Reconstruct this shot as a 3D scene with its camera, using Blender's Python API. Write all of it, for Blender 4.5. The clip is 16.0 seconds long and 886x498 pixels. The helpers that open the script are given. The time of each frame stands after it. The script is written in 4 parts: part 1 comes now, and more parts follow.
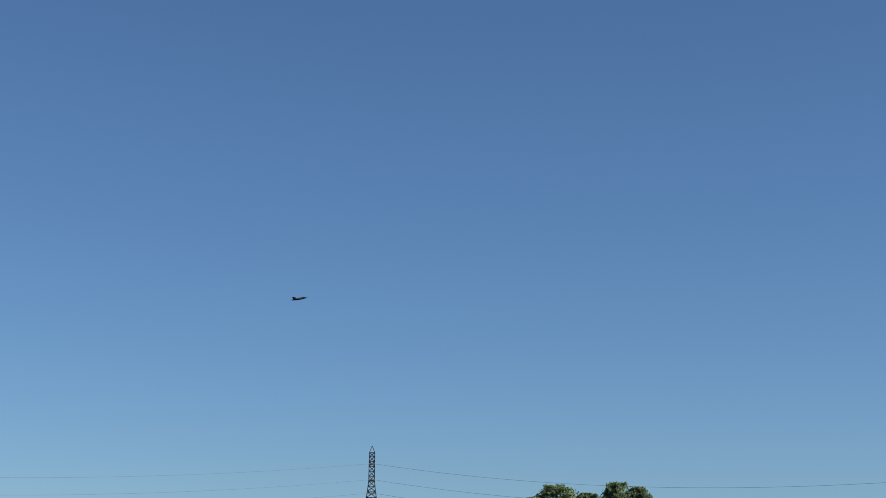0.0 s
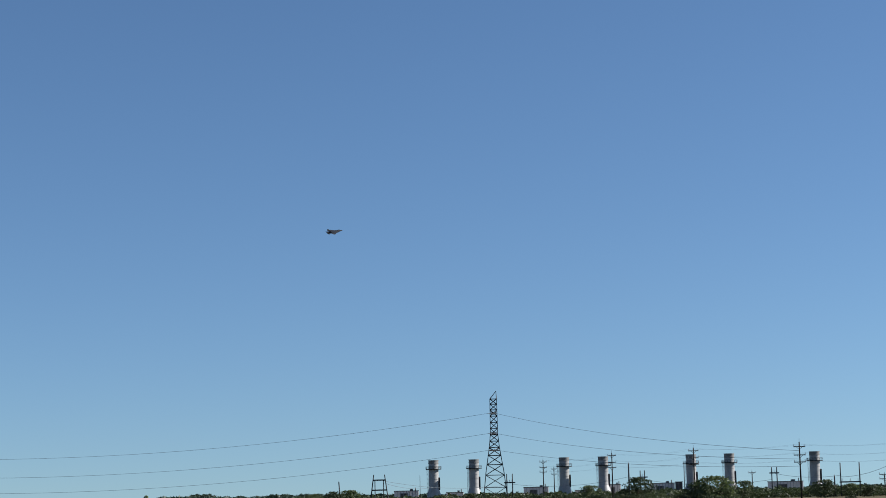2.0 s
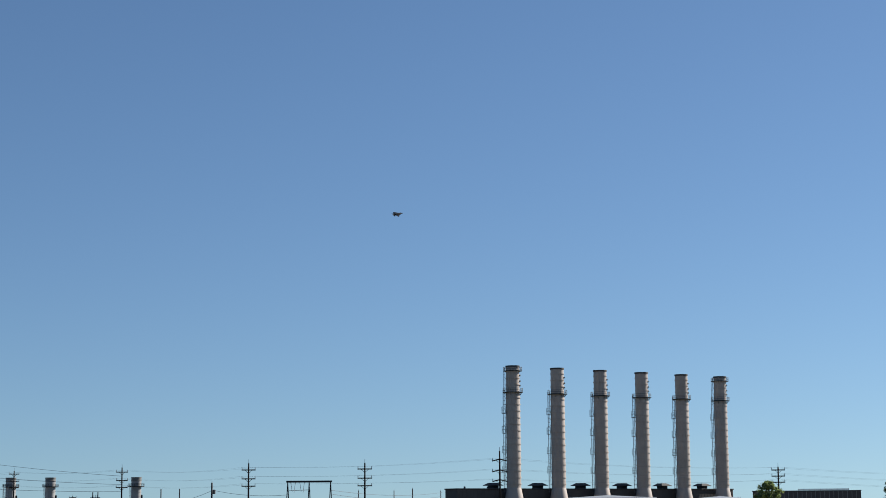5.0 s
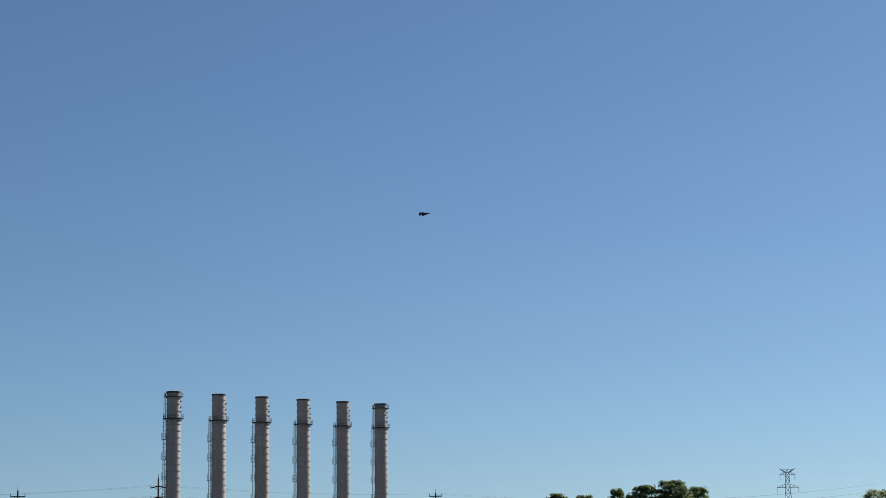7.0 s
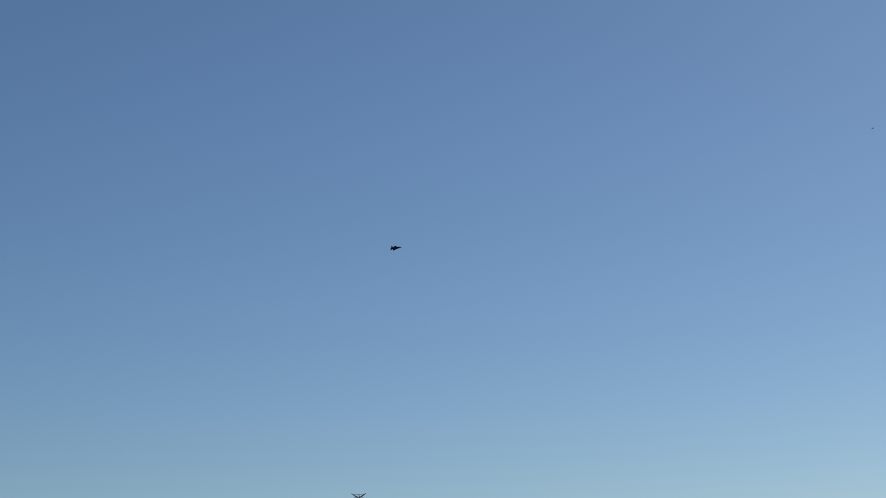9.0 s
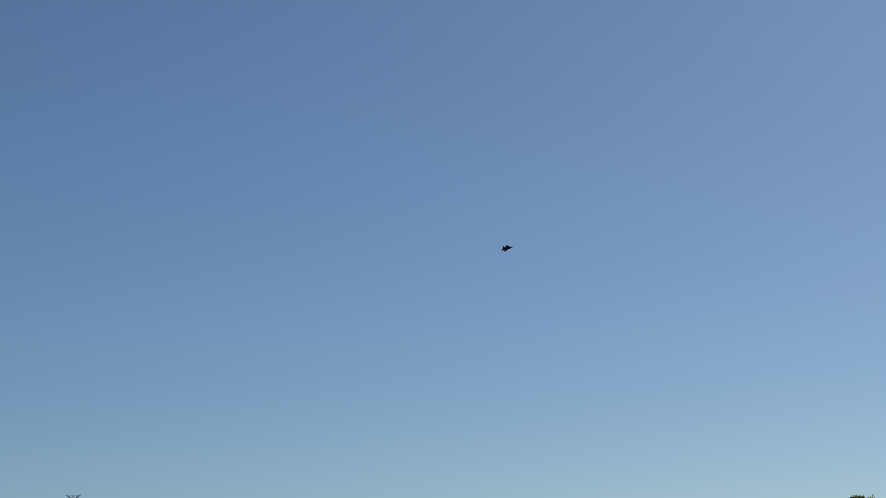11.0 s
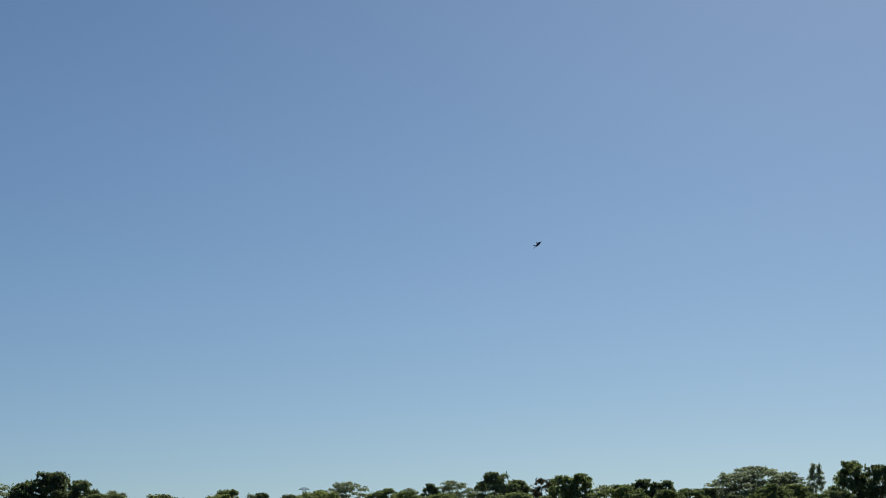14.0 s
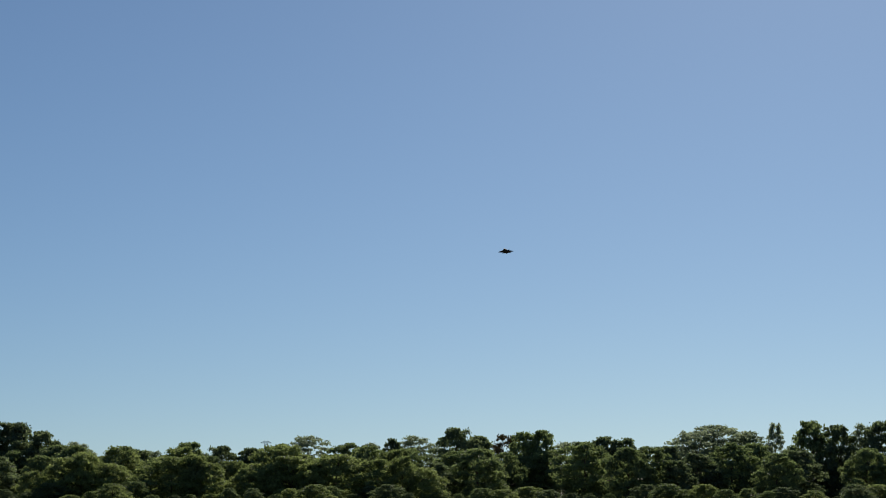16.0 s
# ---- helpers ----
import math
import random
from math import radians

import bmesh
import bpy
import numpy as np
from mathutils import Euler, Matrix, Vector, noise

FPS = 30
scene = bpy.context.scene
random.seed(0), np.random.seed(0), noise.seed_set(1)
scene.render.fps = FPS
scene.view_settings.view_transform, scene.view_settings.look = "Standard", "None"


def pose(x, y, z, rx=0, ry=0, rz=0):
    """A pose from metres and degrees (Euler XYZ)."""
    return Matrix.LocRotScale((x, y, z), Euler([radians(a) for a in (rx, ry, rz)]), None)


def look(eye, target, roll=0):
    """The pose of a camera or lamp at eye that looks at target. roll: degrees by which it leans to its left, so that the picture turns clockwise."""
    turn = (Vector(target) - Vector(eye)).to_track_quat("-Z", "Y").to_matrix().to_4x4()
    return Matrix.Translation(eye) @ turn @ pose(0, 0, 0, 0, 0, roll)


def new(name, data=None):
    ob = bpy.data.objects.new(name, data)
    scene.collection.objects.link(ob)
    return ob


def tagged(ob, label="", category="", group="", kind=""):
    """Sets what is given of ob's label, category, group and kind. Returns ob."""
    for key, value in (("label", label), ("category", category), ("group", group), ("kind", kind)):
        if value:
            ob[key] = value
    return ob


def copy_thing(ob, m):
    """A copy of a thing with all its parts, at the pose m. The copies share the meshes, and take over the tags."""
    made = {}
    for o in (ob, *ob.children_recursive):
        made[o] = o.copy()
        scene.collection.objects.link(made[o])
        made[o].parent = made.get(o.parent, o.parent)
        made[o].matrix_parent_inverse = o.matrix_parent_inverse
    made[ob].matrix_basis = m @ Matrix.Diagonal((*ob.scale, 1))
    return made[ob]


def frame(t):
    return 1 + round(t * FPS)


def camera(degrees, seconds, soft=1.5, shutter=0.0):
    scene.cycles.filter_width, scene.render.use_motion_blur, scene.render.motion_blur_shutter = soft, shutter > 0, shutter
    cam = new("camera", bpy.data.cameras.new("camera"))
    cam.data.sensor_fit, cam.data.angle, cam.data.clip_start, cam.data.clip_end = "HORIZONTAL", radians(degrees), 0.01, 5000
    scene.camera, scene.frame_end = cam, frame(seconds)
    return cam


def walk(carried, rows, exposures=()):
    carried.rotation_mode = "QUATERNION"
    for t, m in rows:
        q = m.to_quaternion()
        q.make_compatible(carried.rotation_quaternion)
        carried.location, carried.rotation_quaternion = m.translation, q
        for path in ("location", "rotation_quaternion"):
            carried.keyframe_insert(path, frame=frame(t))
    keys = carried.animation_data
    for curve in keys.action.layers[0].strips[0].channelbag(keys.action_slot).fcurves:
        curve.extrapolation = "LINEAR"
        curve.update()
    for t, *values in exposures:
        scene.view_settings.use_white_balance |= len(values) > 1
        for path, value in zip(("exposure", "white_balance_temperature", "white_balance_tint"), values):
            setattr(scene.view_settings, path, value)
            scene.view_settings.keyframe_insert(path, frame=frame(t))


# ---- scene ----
cam = camera(27.95, 16.0, soft=0.8)
EYE = 3.0
TILT = -0.15


def bearing(az, r, z=0.0):
    """A place at a compass bearing (degrees right of +y) and a distance from the eye's foot."""
    a = radians(az)
    return Vector((r * math.sin(a), r * math.cos(a), z))


def height(el, r):
    """The height that shows at an elevation of el degrees from the eye at the distance r."""
    return EYE + r * math.tan(radians(el + TILT))


# seconds, bearing, pitch, roll
PATH = (
    (0.0, -1.534, 9.092, 0.717), (0.5, 2.512, 9.338, 0.257), (1.0, 8.245, 8.968, -0.294), (1.5, 14.712, 8.506, -0.918),
    (2.0, 20.264, 8.021, -1.236), (2.5, 24.395, 7.706, -1.182), (3.0, 27.858, 7.65, -0.753), (3.5, 31.293, 7.847, -0.312),
    (4.0, 35.007, 8.085, -0.129), (4.5, 38.543, 8.257, -0.247), (5.0, 41.58, 8.508, -0.437), (5.2, 42.669, 8.632, -0.459),
    (7.3, 54.34, 9.359, -1.05), (7.5, 55.686, 9.468, -1.182), (7.7, 57.169, 9.599, -1.308), (8.0, 59.445, 9.791, -1.419),
    (8.3, 61.753, 9.893, -1.455), (8.5, 63.208, 9.858, -1.897), (9.0, 66.1, 9.75, -1.419), (9.2, 67.115, 9.71, -1.537),
    (11.3, 75.937, 9.543, -1.445), (11.5, 76.532, 9.471, -1.512), (11.8, 77.78, 9.428, -0.904), (12.0, 78.424, 9.275, -0.781),
    (12.5, 81.155, 9.132, -0.745), (13.0, 83.622, 8.916, -0.694), (13.5, 85.31, 8.757, -0.647), (14.0, 86.344, 8.57, -0.548),
    (14.5, 86.914, 8.287, -0.515), (15.0, 87.258, 7.904, -0.412), (15.5, 87.765, 7.521, -0.301), (16.0, 87.484, 7.147, 0.11),
)
walk(cam, [(t, pose(0, 0, EYE, 90 + p + TILT, 0, -a) @ pose(0, 0, 0, 0, 0, r)) for t, a, p, r in PATH],
     [(0.0, 0.66, 5850, 10), (1.5, 0.78, 6000, 10), (2.5, 0.99, 6300, 10), (3.5, 0.95, 6350, 10), (4.5, 0.85, 6400, 10), (7.5, 0.51, 6400, 10), (9.0, 0.18, 6350, 10), (12.5, 0.0, 6300, 10), (16.0, 0.17, 6400, 10)])

# ---- daylight ----
SUN_AZ, SUN_EL = 102.0, 33.0
world = bpy.data.worlds.new("sky")
scene.world = world
world.use_nodes = True
wn = world.node_tree.nodes
sky = wn.new("ShaderNodeTexSky")
sky.sky_type, sky.sun_disc = "NISHITA", False
sky.sun_elevation, sky.sun_rotation = radians(SUN_EL), radians(SUN_AZ)
sky.altitude, sky.air_density, sky.dust_density, sky.ozone_density = 300, 0.85, 0.35, 2.8
# the air is clearest just above the horizon's haze: the sky is read from a little higher than it stands
coord, lift, tint = wn.new("ShaderNodeTexCoord"), wn.new("ShaderNodeVectorMath"), wn.new("ShaderNodeMix")
lift.operation = "MULTIPLY_ADD"
lift.inputs[1].default_value, lift.inputs[2].default_value = (1, 1, 0.9), (0, 0, 0.045)
tint.data_type, tint.blend_type = "RGBA", "MULTIPLY"
tint.inputs["Factor"].default_value = 1.0
tint.inputs["B"].default_value = (0.87, 1.0, 1.08, 1)
wl = world.node_tree.links
wl.new(coord.outputs["Generated"], lift.inputs[0])
wl.new(lift.outputs[0], sky.inputs["Vector"])
wl.new(sky.outputs[0], tint.inputs["A"])
wl.new(tint.outputs["Result"], wn["Background"].inputs["Color"])
wn["Background"].inputs["Strength"].default_value = 0.05

sun = new("sun", bpy.data.lights.new("sun", "SUN"))
sun.data.energy, sun.data.angle, sun.data.color = 5.0, radians(0.55), (1.0, 0.94, 0.86)
sun.matrix_basis = look(bearing(SUN_AZ, 100, 100 * math.tan(radians(SUN_EL))), (0, 0, 0))


# ---- materials ----
def material(name, color, rough=0.7, metal=0.0, spread=0.15, scale=1.0, bump=0.0, fine=None):
    """A surface whose colour varies at two scales, in world metres, with optional fine relief."""
    mat = bpy.data.materials.new(name)
    mat.use_nodes = True
    n, l = mat.node_tree.nodes, mat.node_tree.links
    b = n["Principled BSDF"]
    b.inputs["Roughness"].default_value, b.inputs["Metallic"].default_value = rough, metal
    geo = n.new("ShaderNodeNewGeometry")
    big, small = n.new("ShaderNodeTexNoise"), n.new("ShaderNodeTexNoise")
    for tex, s in ((big, scale), (small, fine or scale * 9)):
        tex.inputs["Scale"].default_value, tex.inputs["Detail"].default_value = s, 5
        l.new(geo.outputs["Position"], tex.inputs["Vector"])
    add = n.new("ShaderNodeMath")
    add.operation = "ADD"
    l.new(big.outputs[0], add.inputs[0])
    l.new(small.outputs[0], add.inputs[1])
    ramp = n.new("ShaderNodeMapRange")
    ramp.inputs["From Min"].default_value, ramp.inputs["From Max"].default_value = 0.6, 1.4
    ramp.inputs["To Min"].default_value, ramp.inputs["To Max"].default_value = 1 - spread, 1 + spread
    l.new(add.outputs[0], ramp.inputs["Value"])
    mul = n.new("ShaderNodeVectorMath")
    mul.operation = "SCALE"
    mul.inputs[0].default_value = color
    l.new(ramp.outputs[0], mul.inputs["Scale"])
    l.new(mul.outputs[0], b.inputs["Base Color"])
    if bump:
        bp = n.new("ShaderNodeBump")
        bp.inputs["Strength"].default_value, bp.inputs["Distance"].default_value = bump, 0.05
        l.new(small.outputs[0], bp.inputs["Height"])
        l.new(bp.outputs[0], b.inputs["Normal"])
    return mat


def leaf_material(name, dark, light, glow=0.35):
    """Leaves: colour by leaf cluster and by place, part of the light passing through."""
    mat = bpy.data.materials.new(name)
    mat.use_nodes = True
    n, l = mat.node_tree.nodes, mat.node_tree.links
    n.remove(n["Principled BSDF"])
    geo, info, tex = n.new("ShaderNodeNewGeometry"), n.new("ShaderNodeObjectInfo"), n.new("ShaderNodeTexNoise")
    tex.inputs["Scale"].default_value = 0.45
    l.new(geo.outputs["Position"], tex.inputs["Vector"])
    s1, s2 = n.new("ShaderNodeMath"), n.new("ShaderNodeMath")
    s1.operation, s2.operation = "MULTIPLY_ADD", "MULTIPLY_ADD"
    l.new(geo.outputs["Random Per Island"], s1.inputs[0])
    s1.inputs[1].default_value = 0.7
    l.new(tex.outputs[0], s1.inputs[2])
    l.new(info.outputs["Random"], s2.inputs[0])
    s2.inputs[1].default_value = 0.3
    l.new(s1.outputs[0], s2.inputs[2])
    ramp = n.new("ShaderNodeMapRange")
    ramp.inputs["From Min"].default_value, ramp.inputs["From Max"].default_value = 0.45, 1.45
    l.new(s2.outputs[0], ramp.inputs["Value"])
    mix = n.new("ShaderNodeMix")
    mix.data_type = "RGBA"
    mix.inputs["A"].default_value, mix.inputs["B"].default_value = (*dark, 1), (*light, 1)
    l.new(ramp.outputs[0], mix.inputs["Factor"])
    dif, tra, glo = n.new("ShaderNodeBsdfDiffuse"), n.new("ShaderNodeBsdfTranslucent"), n.new("ShaderNodeBsdfGlossy")
    glo.inputs["Roughness"].default_value = 0.5
    glo.inputs["Color"].default_value = (0.5, 0.5, 0.5, 1)
    l.new(mix.outputs["Result"], dif.inputs["Color"])
    l.new(mix.outputs["Result"], tra.inputs["Color"])
    m1, m2 = n.new("ShaderNodeMixShader"), n.new("ShaderNodeMixShader")
    m1.inputs[0].default_value, m2.inputs[0].default_value = glow, 0.05
    l.new(dif.outputs[0], m1.inputs[1])
    l.new(tra.outputs[0], m1.inputs[2])
    l.new(m1.outputs[0], m2.inputs[1])
    l.new(glo.outputs[0], m2.inputs[2])
    l.new(m2.outputs[0], n["Material Output"].inputs["Surface"])
    return mat


GRASS = material("dry_grass", (0.085, 0.071, 0.038), 0.95, spread=0.35, scale=0.02, fine=0.6)
BARK = material("bark", (0.10, 0.075, 0.055), 0.95, spread=0.3, scale=1.5, bump=0.6)
LEAF_DARK = leaf_material("leaf_dark", (0.045, 0.07, 0.03), (0.22, 0.27, 0.11), 0.55)
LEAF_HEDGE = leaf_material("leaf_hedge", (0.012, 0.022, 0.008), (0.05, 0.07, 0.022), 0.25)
LEAF_BUSH = leaf_material("leaf_bush", (0.022, 0.036, 0.014), (0.10, 0.13, 0.045), 0.35)
LEAF_MID = leaf_material("leaf_mid", (0.07, 0.105, 0.035), (0.26, 0.32, 0.11), 0.55)
LEAF_LIGHT = leaf_material("leaf_light", (0.10, 0.14, 0.04), (0.30, 0.35, 0.11), 0.6)
LEAF_PALE = leaf_material("leaf_pale", (0.13, 0.17, 0.085), (0.33, 0.38, 0.22), 0.6)
LEAF_RUST = leaf_material("leaf_rust", (0.05, 0.045, 0.02), (0.11, 0.085, 0.035))
# bluish green: the haze of distance is mixed into the leaf colour
HILL = leaf_material("hill_woods", (0.018, 0.035, 0.022), (0.04, 0.065, 0.04), 0.15)
STEEL = material("galvanised_steel", (0.10, 0.11, 0.115), 0.65, 0.2, spread=0.2, scale=0.6)
DARK_STEEL = material("dark_steel", (0.035, 0.04, 0.045), 0.6, 0.3, spread=0.2, scale=0.8)
POLE_WOOD = material("weathered_pole_wood", (0.03, 0.027, 0.025), 0.9, spread=0.25, scale=1.2, bump=0.3)
STACK_PAINT = material("stack_paint", (0.38, 0.325, 0.28), 0.5, 0.0, spread=0.14, scale=0.25)
STACK_SEAM = material("stack_seam", (0.17, 0.15, 0.135), 0.6, spread=0.15, scale=0.5)
ALUMINIUM = material("brushed_aluminium_cladding", (0.27, 0.268, 0.26), 0.5, 0.1, spread=0.3, scale=0.35)
COLLAR = material("grey_collar", (0.15, 0.15, 0.145), 0.6, 0.2, spread=0.25, scale=0.5)
DARK_RIM = material("sooty_rim", (0.05, 0.048, 0.045), 0.8, spread=0.3, scale=0.8)
SIDING_DARK = material("dark_metal_siding", (0.10, 0.092, 0.088), 0.7, 0.1, spread=0.15, scale=0.2)
SIDING_PALE = material("pale_concrete_base", (0.27, 0.265, 0.26), 0.85, spread=0.12, scale=0.2)
TANK = material("grey_tank_paint", (0.27, 0.29, 0.31), 0.5, 0.1, spread=0.1, scale=0.2)
WHITE_PANEL = material("off_white_panel", (0.76, 0.68, 0.63), 0.7, spread=0.12, scale=0.3)
WIRE = material("line_wire", (0.13, 0.15, 0.17), 0.7, 0.0, spread=0.1)
PORCELAIN = material("insulator_porcelain", (0.30, 0.32, 0.33), 0.35, spread=0.1)
JET_GREY = material("jet_grey_paint", (0.036, 0.04, 0.048), 0.75, 0.0, spread=0.15, scale=0.7)
JET_PALE = material("jet_pale_paint", (0.06, 0.063, 0.068), 0.5, 0.0, spread=0.1, scale=0.7)
INSECT = material("insect_chitin", (0.02, 0.017, 0.014), 0.5, spread=0.2)
CANOPY = material("smoked_canopy_glass", (0.02, 0.022, 0.025), 0.45, spread=0.05)
NOZZLE = material("burnt_nozzle_metal", (0.06, 0.055, 0.05), 0.6, 0.5, spread=0.2)

for matte in (GRASS, BARK, POLE_WOOD, WIRE, SIDING_DARK, DARK_STEEL):
    matte.node_tree.nodes["Principled BSDF"].inputs["Specular IOR Level"].default_value = 0.08
for satin in (JET_GREY, JET_PALE, CANOPY):
    satin.node_tree.nodes["Principled BSDF"].inputs["Specular IOR Level"].default_value = 0.06


# ---- mesh helpers ----
def mesh_of(name, bm, mat, smooth=False):
    me = bpy.data.meshes.new(name)
    bm.to_mesh(me)
    bm.free()
    me.materials.append(mat)
    if smooth:
        for p in me.polygons:
            p.use_smooth = True
    return me


def part(name, bm, mat, parent=None, label="", smooth=False):
    """Links a bmesh as one mesh object, under a thing or a part."""
    ob = new(name, mesh_of(name, bm, mat, smooth))
    ob.parent = parent
    return tagged(ob, label)


def box(bm, x0, x1, y0, y1, z0, z1, bevel=0.0):
    g = bmesh.ops.create_cube(bm, size=1, matrix=Matrix.Translation(((x0 + x1) / 2, (y0 + y1) / 2, (z0 + z1) / 2)) @ Matrix.Diagonal((x1 - x0, y1 - y0, z1 - z0, 1)))
    if bevel:
        bmesh.ops.bevel(bm, geom=list({e for v in g["verts"] for e in v.link_edges}), offset=bevel, segments=1, affect="EDGES")
    return bm


def bar(bm, p, q, w, sides=4, w2=None):
    """A straight member from p to q, w thick."""
    p, q = Vector(p), Vector(q)
    d = q - p
    m = Matrix.Translation((p + q) / 2) @ d.to_track_quat("Z", "Y").to_matrix().to_4x4()
    bmesh.ops.create_cone(bm, cap_ends=True, segments=sides, radius1=w / 2, radius2=(w if w2 is None else w2) / 2, depth=d.length, matrix=m)
    return bm


def lathe(bm, profile, seg=32, cap=True):
    """A solid of revolution round z from rows of (radius, height)."""
    rings = []
    for r, z in profile:
        rings.append([bm.verts.new((r * math.cos(2 * math.pi * i / seg), r * math.sin(2 * math.pi * i / seg), z)) for i in range(seg)])
    for a, b in zip(rings, rings[1:]):
        for i in range(seg):
            bm.faces.new((a[i], a[(i + 1) % seg], b[(i + 1) % seg], b[i]))
    if cap:
        bm.faces.new(rings[0][::-1])
        bm.faces.new(rings[-1])
    return bm


def thing(name, place, yaw=0.0, label="", category="", group="", kind=""):
    ob = new(name)
    ob.empty_display_size = 0.5
    ob.matrix_basis = Matrix.Translation(place) @ Matrix.Rotation(radians(yaw), 4, "Z")
    return tagged(ob, label, category, group, kind)


def B():
    return bmesh.new()


def facing(az):
    """The turn about z by which local -y looks back at the eye, local -x to the eye's left."""
    return -az


# ---- ground ----
bm = B()
bmesh.ops.create_circle(bm, cap_ends=True, segments=96, radius=4800)
ground = part("ground", bm, GRASS)
tagged(ground, "wide flat field of dry mown grass", "ground", kind="structure")


# ---- trees ----
def crown_mesh(name, seed, mat, lobes, leaf, count, spread=(1.0, 1.0), low=0.25, flat=0.7, ragged=0.15, size=(0.05, 0.11), dome=-0.25):
    """A crown of unit height and half-width spread: leaf clusters on the upper sides of many small lobes, uneven, with gaps."""
    rng = np.random.RandomState(seed)
    ax, ay = rng.uniform(0, 6.28, 2)
    centres = []
    for i in range(lobes):
        u = (i + 0.5) / lobes
        z = low + (0.95 - low) * u ** 0.85
        mid = low + 0.38 * (1 - low)
        w = (1 - max(0, (z - mid) / (1.02 - mid)) ** 1.8) ** 0.75 if z > mid else 0.7 + 0.3 * (z - low) / (mid - low)
        a = i * 2.39996 + rng.uniform(-0.5, 0.5)
        # the crown bulges to some sides more than to others
        w *= 1 + 0.22 * math.sin(2 * a + ax + 3 * z) + 0.16 * math.sin(3 * a + ay - 5 * z)
        q = w * (0.3 + 0.7 * math.sqrt(rng.rand()))
        r = rng.uniform(*size) * (1.1 - 0.3 * u)
        centres.append((q * math.cos(a) * spread[0], q * math.sin(a) * spread[1], min(z + rng.uniform(-0.05, 0.05), 0.99 - r * flat), r))
    centres.append((rng.uniform(-0.1, 0.1), rng.uniform(-0.1, 0.1), 0.99 - 0.08 * flat, 0.08))
    c = np.array(centres)
    pick = rng.choice(len(c), count, p=c[:, 3] ** 2 / (c[:, 3] ** 2).sum())
    d = rng.normal(size=(count, 3))
    d /= np.linalg.norm(d, axis=1)[:, None]
    d[:, 2] = np.where(d[:, 2] < dome, -d[:, 2], d[:, 2])
    rad = c[pick, 3] * (0.55 + 0.5 * rng.rand(count) ** 0.7)
    # sprays that leave the lobes give the ragged outline
    stray = rng.rand(count) < ragged
    rad[stray] *= rng.uniform(1.0, 1.8, stray.sum())
    pos = c[pick, :3] + d * rad[:, None] * np.array([1.1 * (spread[0] / 0.5) ** 0.5, 1.1 * (spread[1] / 0.5) ** 0.5, flat])
    pos[:, 2] = np.where(pos[:, 2] > 1.0, 2.0 - pos[:, 2], pos[:, 2])
    # each cluster is a bent pair of small blades
    n1 = d * 0.8 + rng.normal(size=(count, 3)) * 0.7 + np.array([0, 0, 0.45])
    n1 /= np.linalg.norm(n1, axis=1)[:, None]
    t1 = np.cross(n1, rng.normal(size=(count, 3)))
    t1 /= np.linalg.norm(t1, axis=1)[:, None]
    t2 = np.cross(n1, t1)
    s = leaf * rng.uniform(0.55, 1.45, count)[:, None]
    a = pos - t1 * s
    b = pos + t2 * s * 0.6 + n1 * s * 0.25
    e = pos + t1 * s * 1.1
    f = pos - t2 * s * 0.6 + n1 * s * 0.25
    verts = np.stack([a, b, e, f], 1).reshape(-1, 3)
    me = bpy.data.meshes.new(name)
    k = np.arange(count) * 4
    faces = np.concatenate([np.stack([k, k + 1, k + 2], 1), np.stack([k, k + 2, k + 3], 1)])
    me.from_pydata(verts.tolist(), [], faces.tolist())
    me.materials.append(mat)
    return me, centres


def make_tree(name, seed, mat, label, category="tree", lobes=34, leaf=0.03, count=5200, spread=(0.5, 0.5), low=0.25, group="", **kw):
    """A tree of unit height: tapered trunk with limbs reaching into the crown's lobes."""
    t = thing(name, (0, 0, 0), label=label, category=category, group=group)
    me, centres = crown_mesh("crown", seed, mat, lobes, leaf, count, spread, low, **kw)
    crown = new("crown", me)
    crown.parent = t
    bm = B()
    rng = random.Random(seed)
    fork = Vector((rng.uniform(-0.02, 0.02), rng.uniform(-0.02, 0.02), low + 0.12))
    bar(bm, (0, 0, -0.02), fork, 0.05, 7, 0.034)
    top = Vector((rng.uniform(-0.04, 0.04), 0, 0.72))
    bar(bm, fork, top, 0.034, 6, 0.012)
    for x, y, z, r in centres[:: max(1, len(centres) // 14)]:
        s = fork.lerp(top, max(0.0, min(0.9, (z - fork.z) * 0.9)))
        bar(bm, s, (x, y, z), 0.018, 5, 0.005)
    part("trunk", bm, BARK, t, smooth=True)
    return t


PLACED = set()


def plant(kind, az, el, r, wide=1.0, yaw=0.0, label="", tall=None):
    """Stands a tree of that kind so that its top shows at the elevation el; wide scales its width."""
    h = height(el, r) if tall is None else tall
    m = Matrix.Translation(bearing(az, r)) @ Matrix.Rotation(radians(yaw - az), 4, "Z") @ Matrix.Diagonal((h * wide, h * wide, h, 1))
    if kind.name not in PLACED:
        PLACED.add(kind.name)
        kind.matrix_basis = m
        ob = kind
    else:
        ob = kind.copy()
        scene.collection.objects.link(ob)
        for c in kind.children:
            k = c.copy()
            scene.collection.objects.link(k)
            k.parent = ob
        ob.matrix_basis = m
    if label:
        ob["label"] = label
    return ob


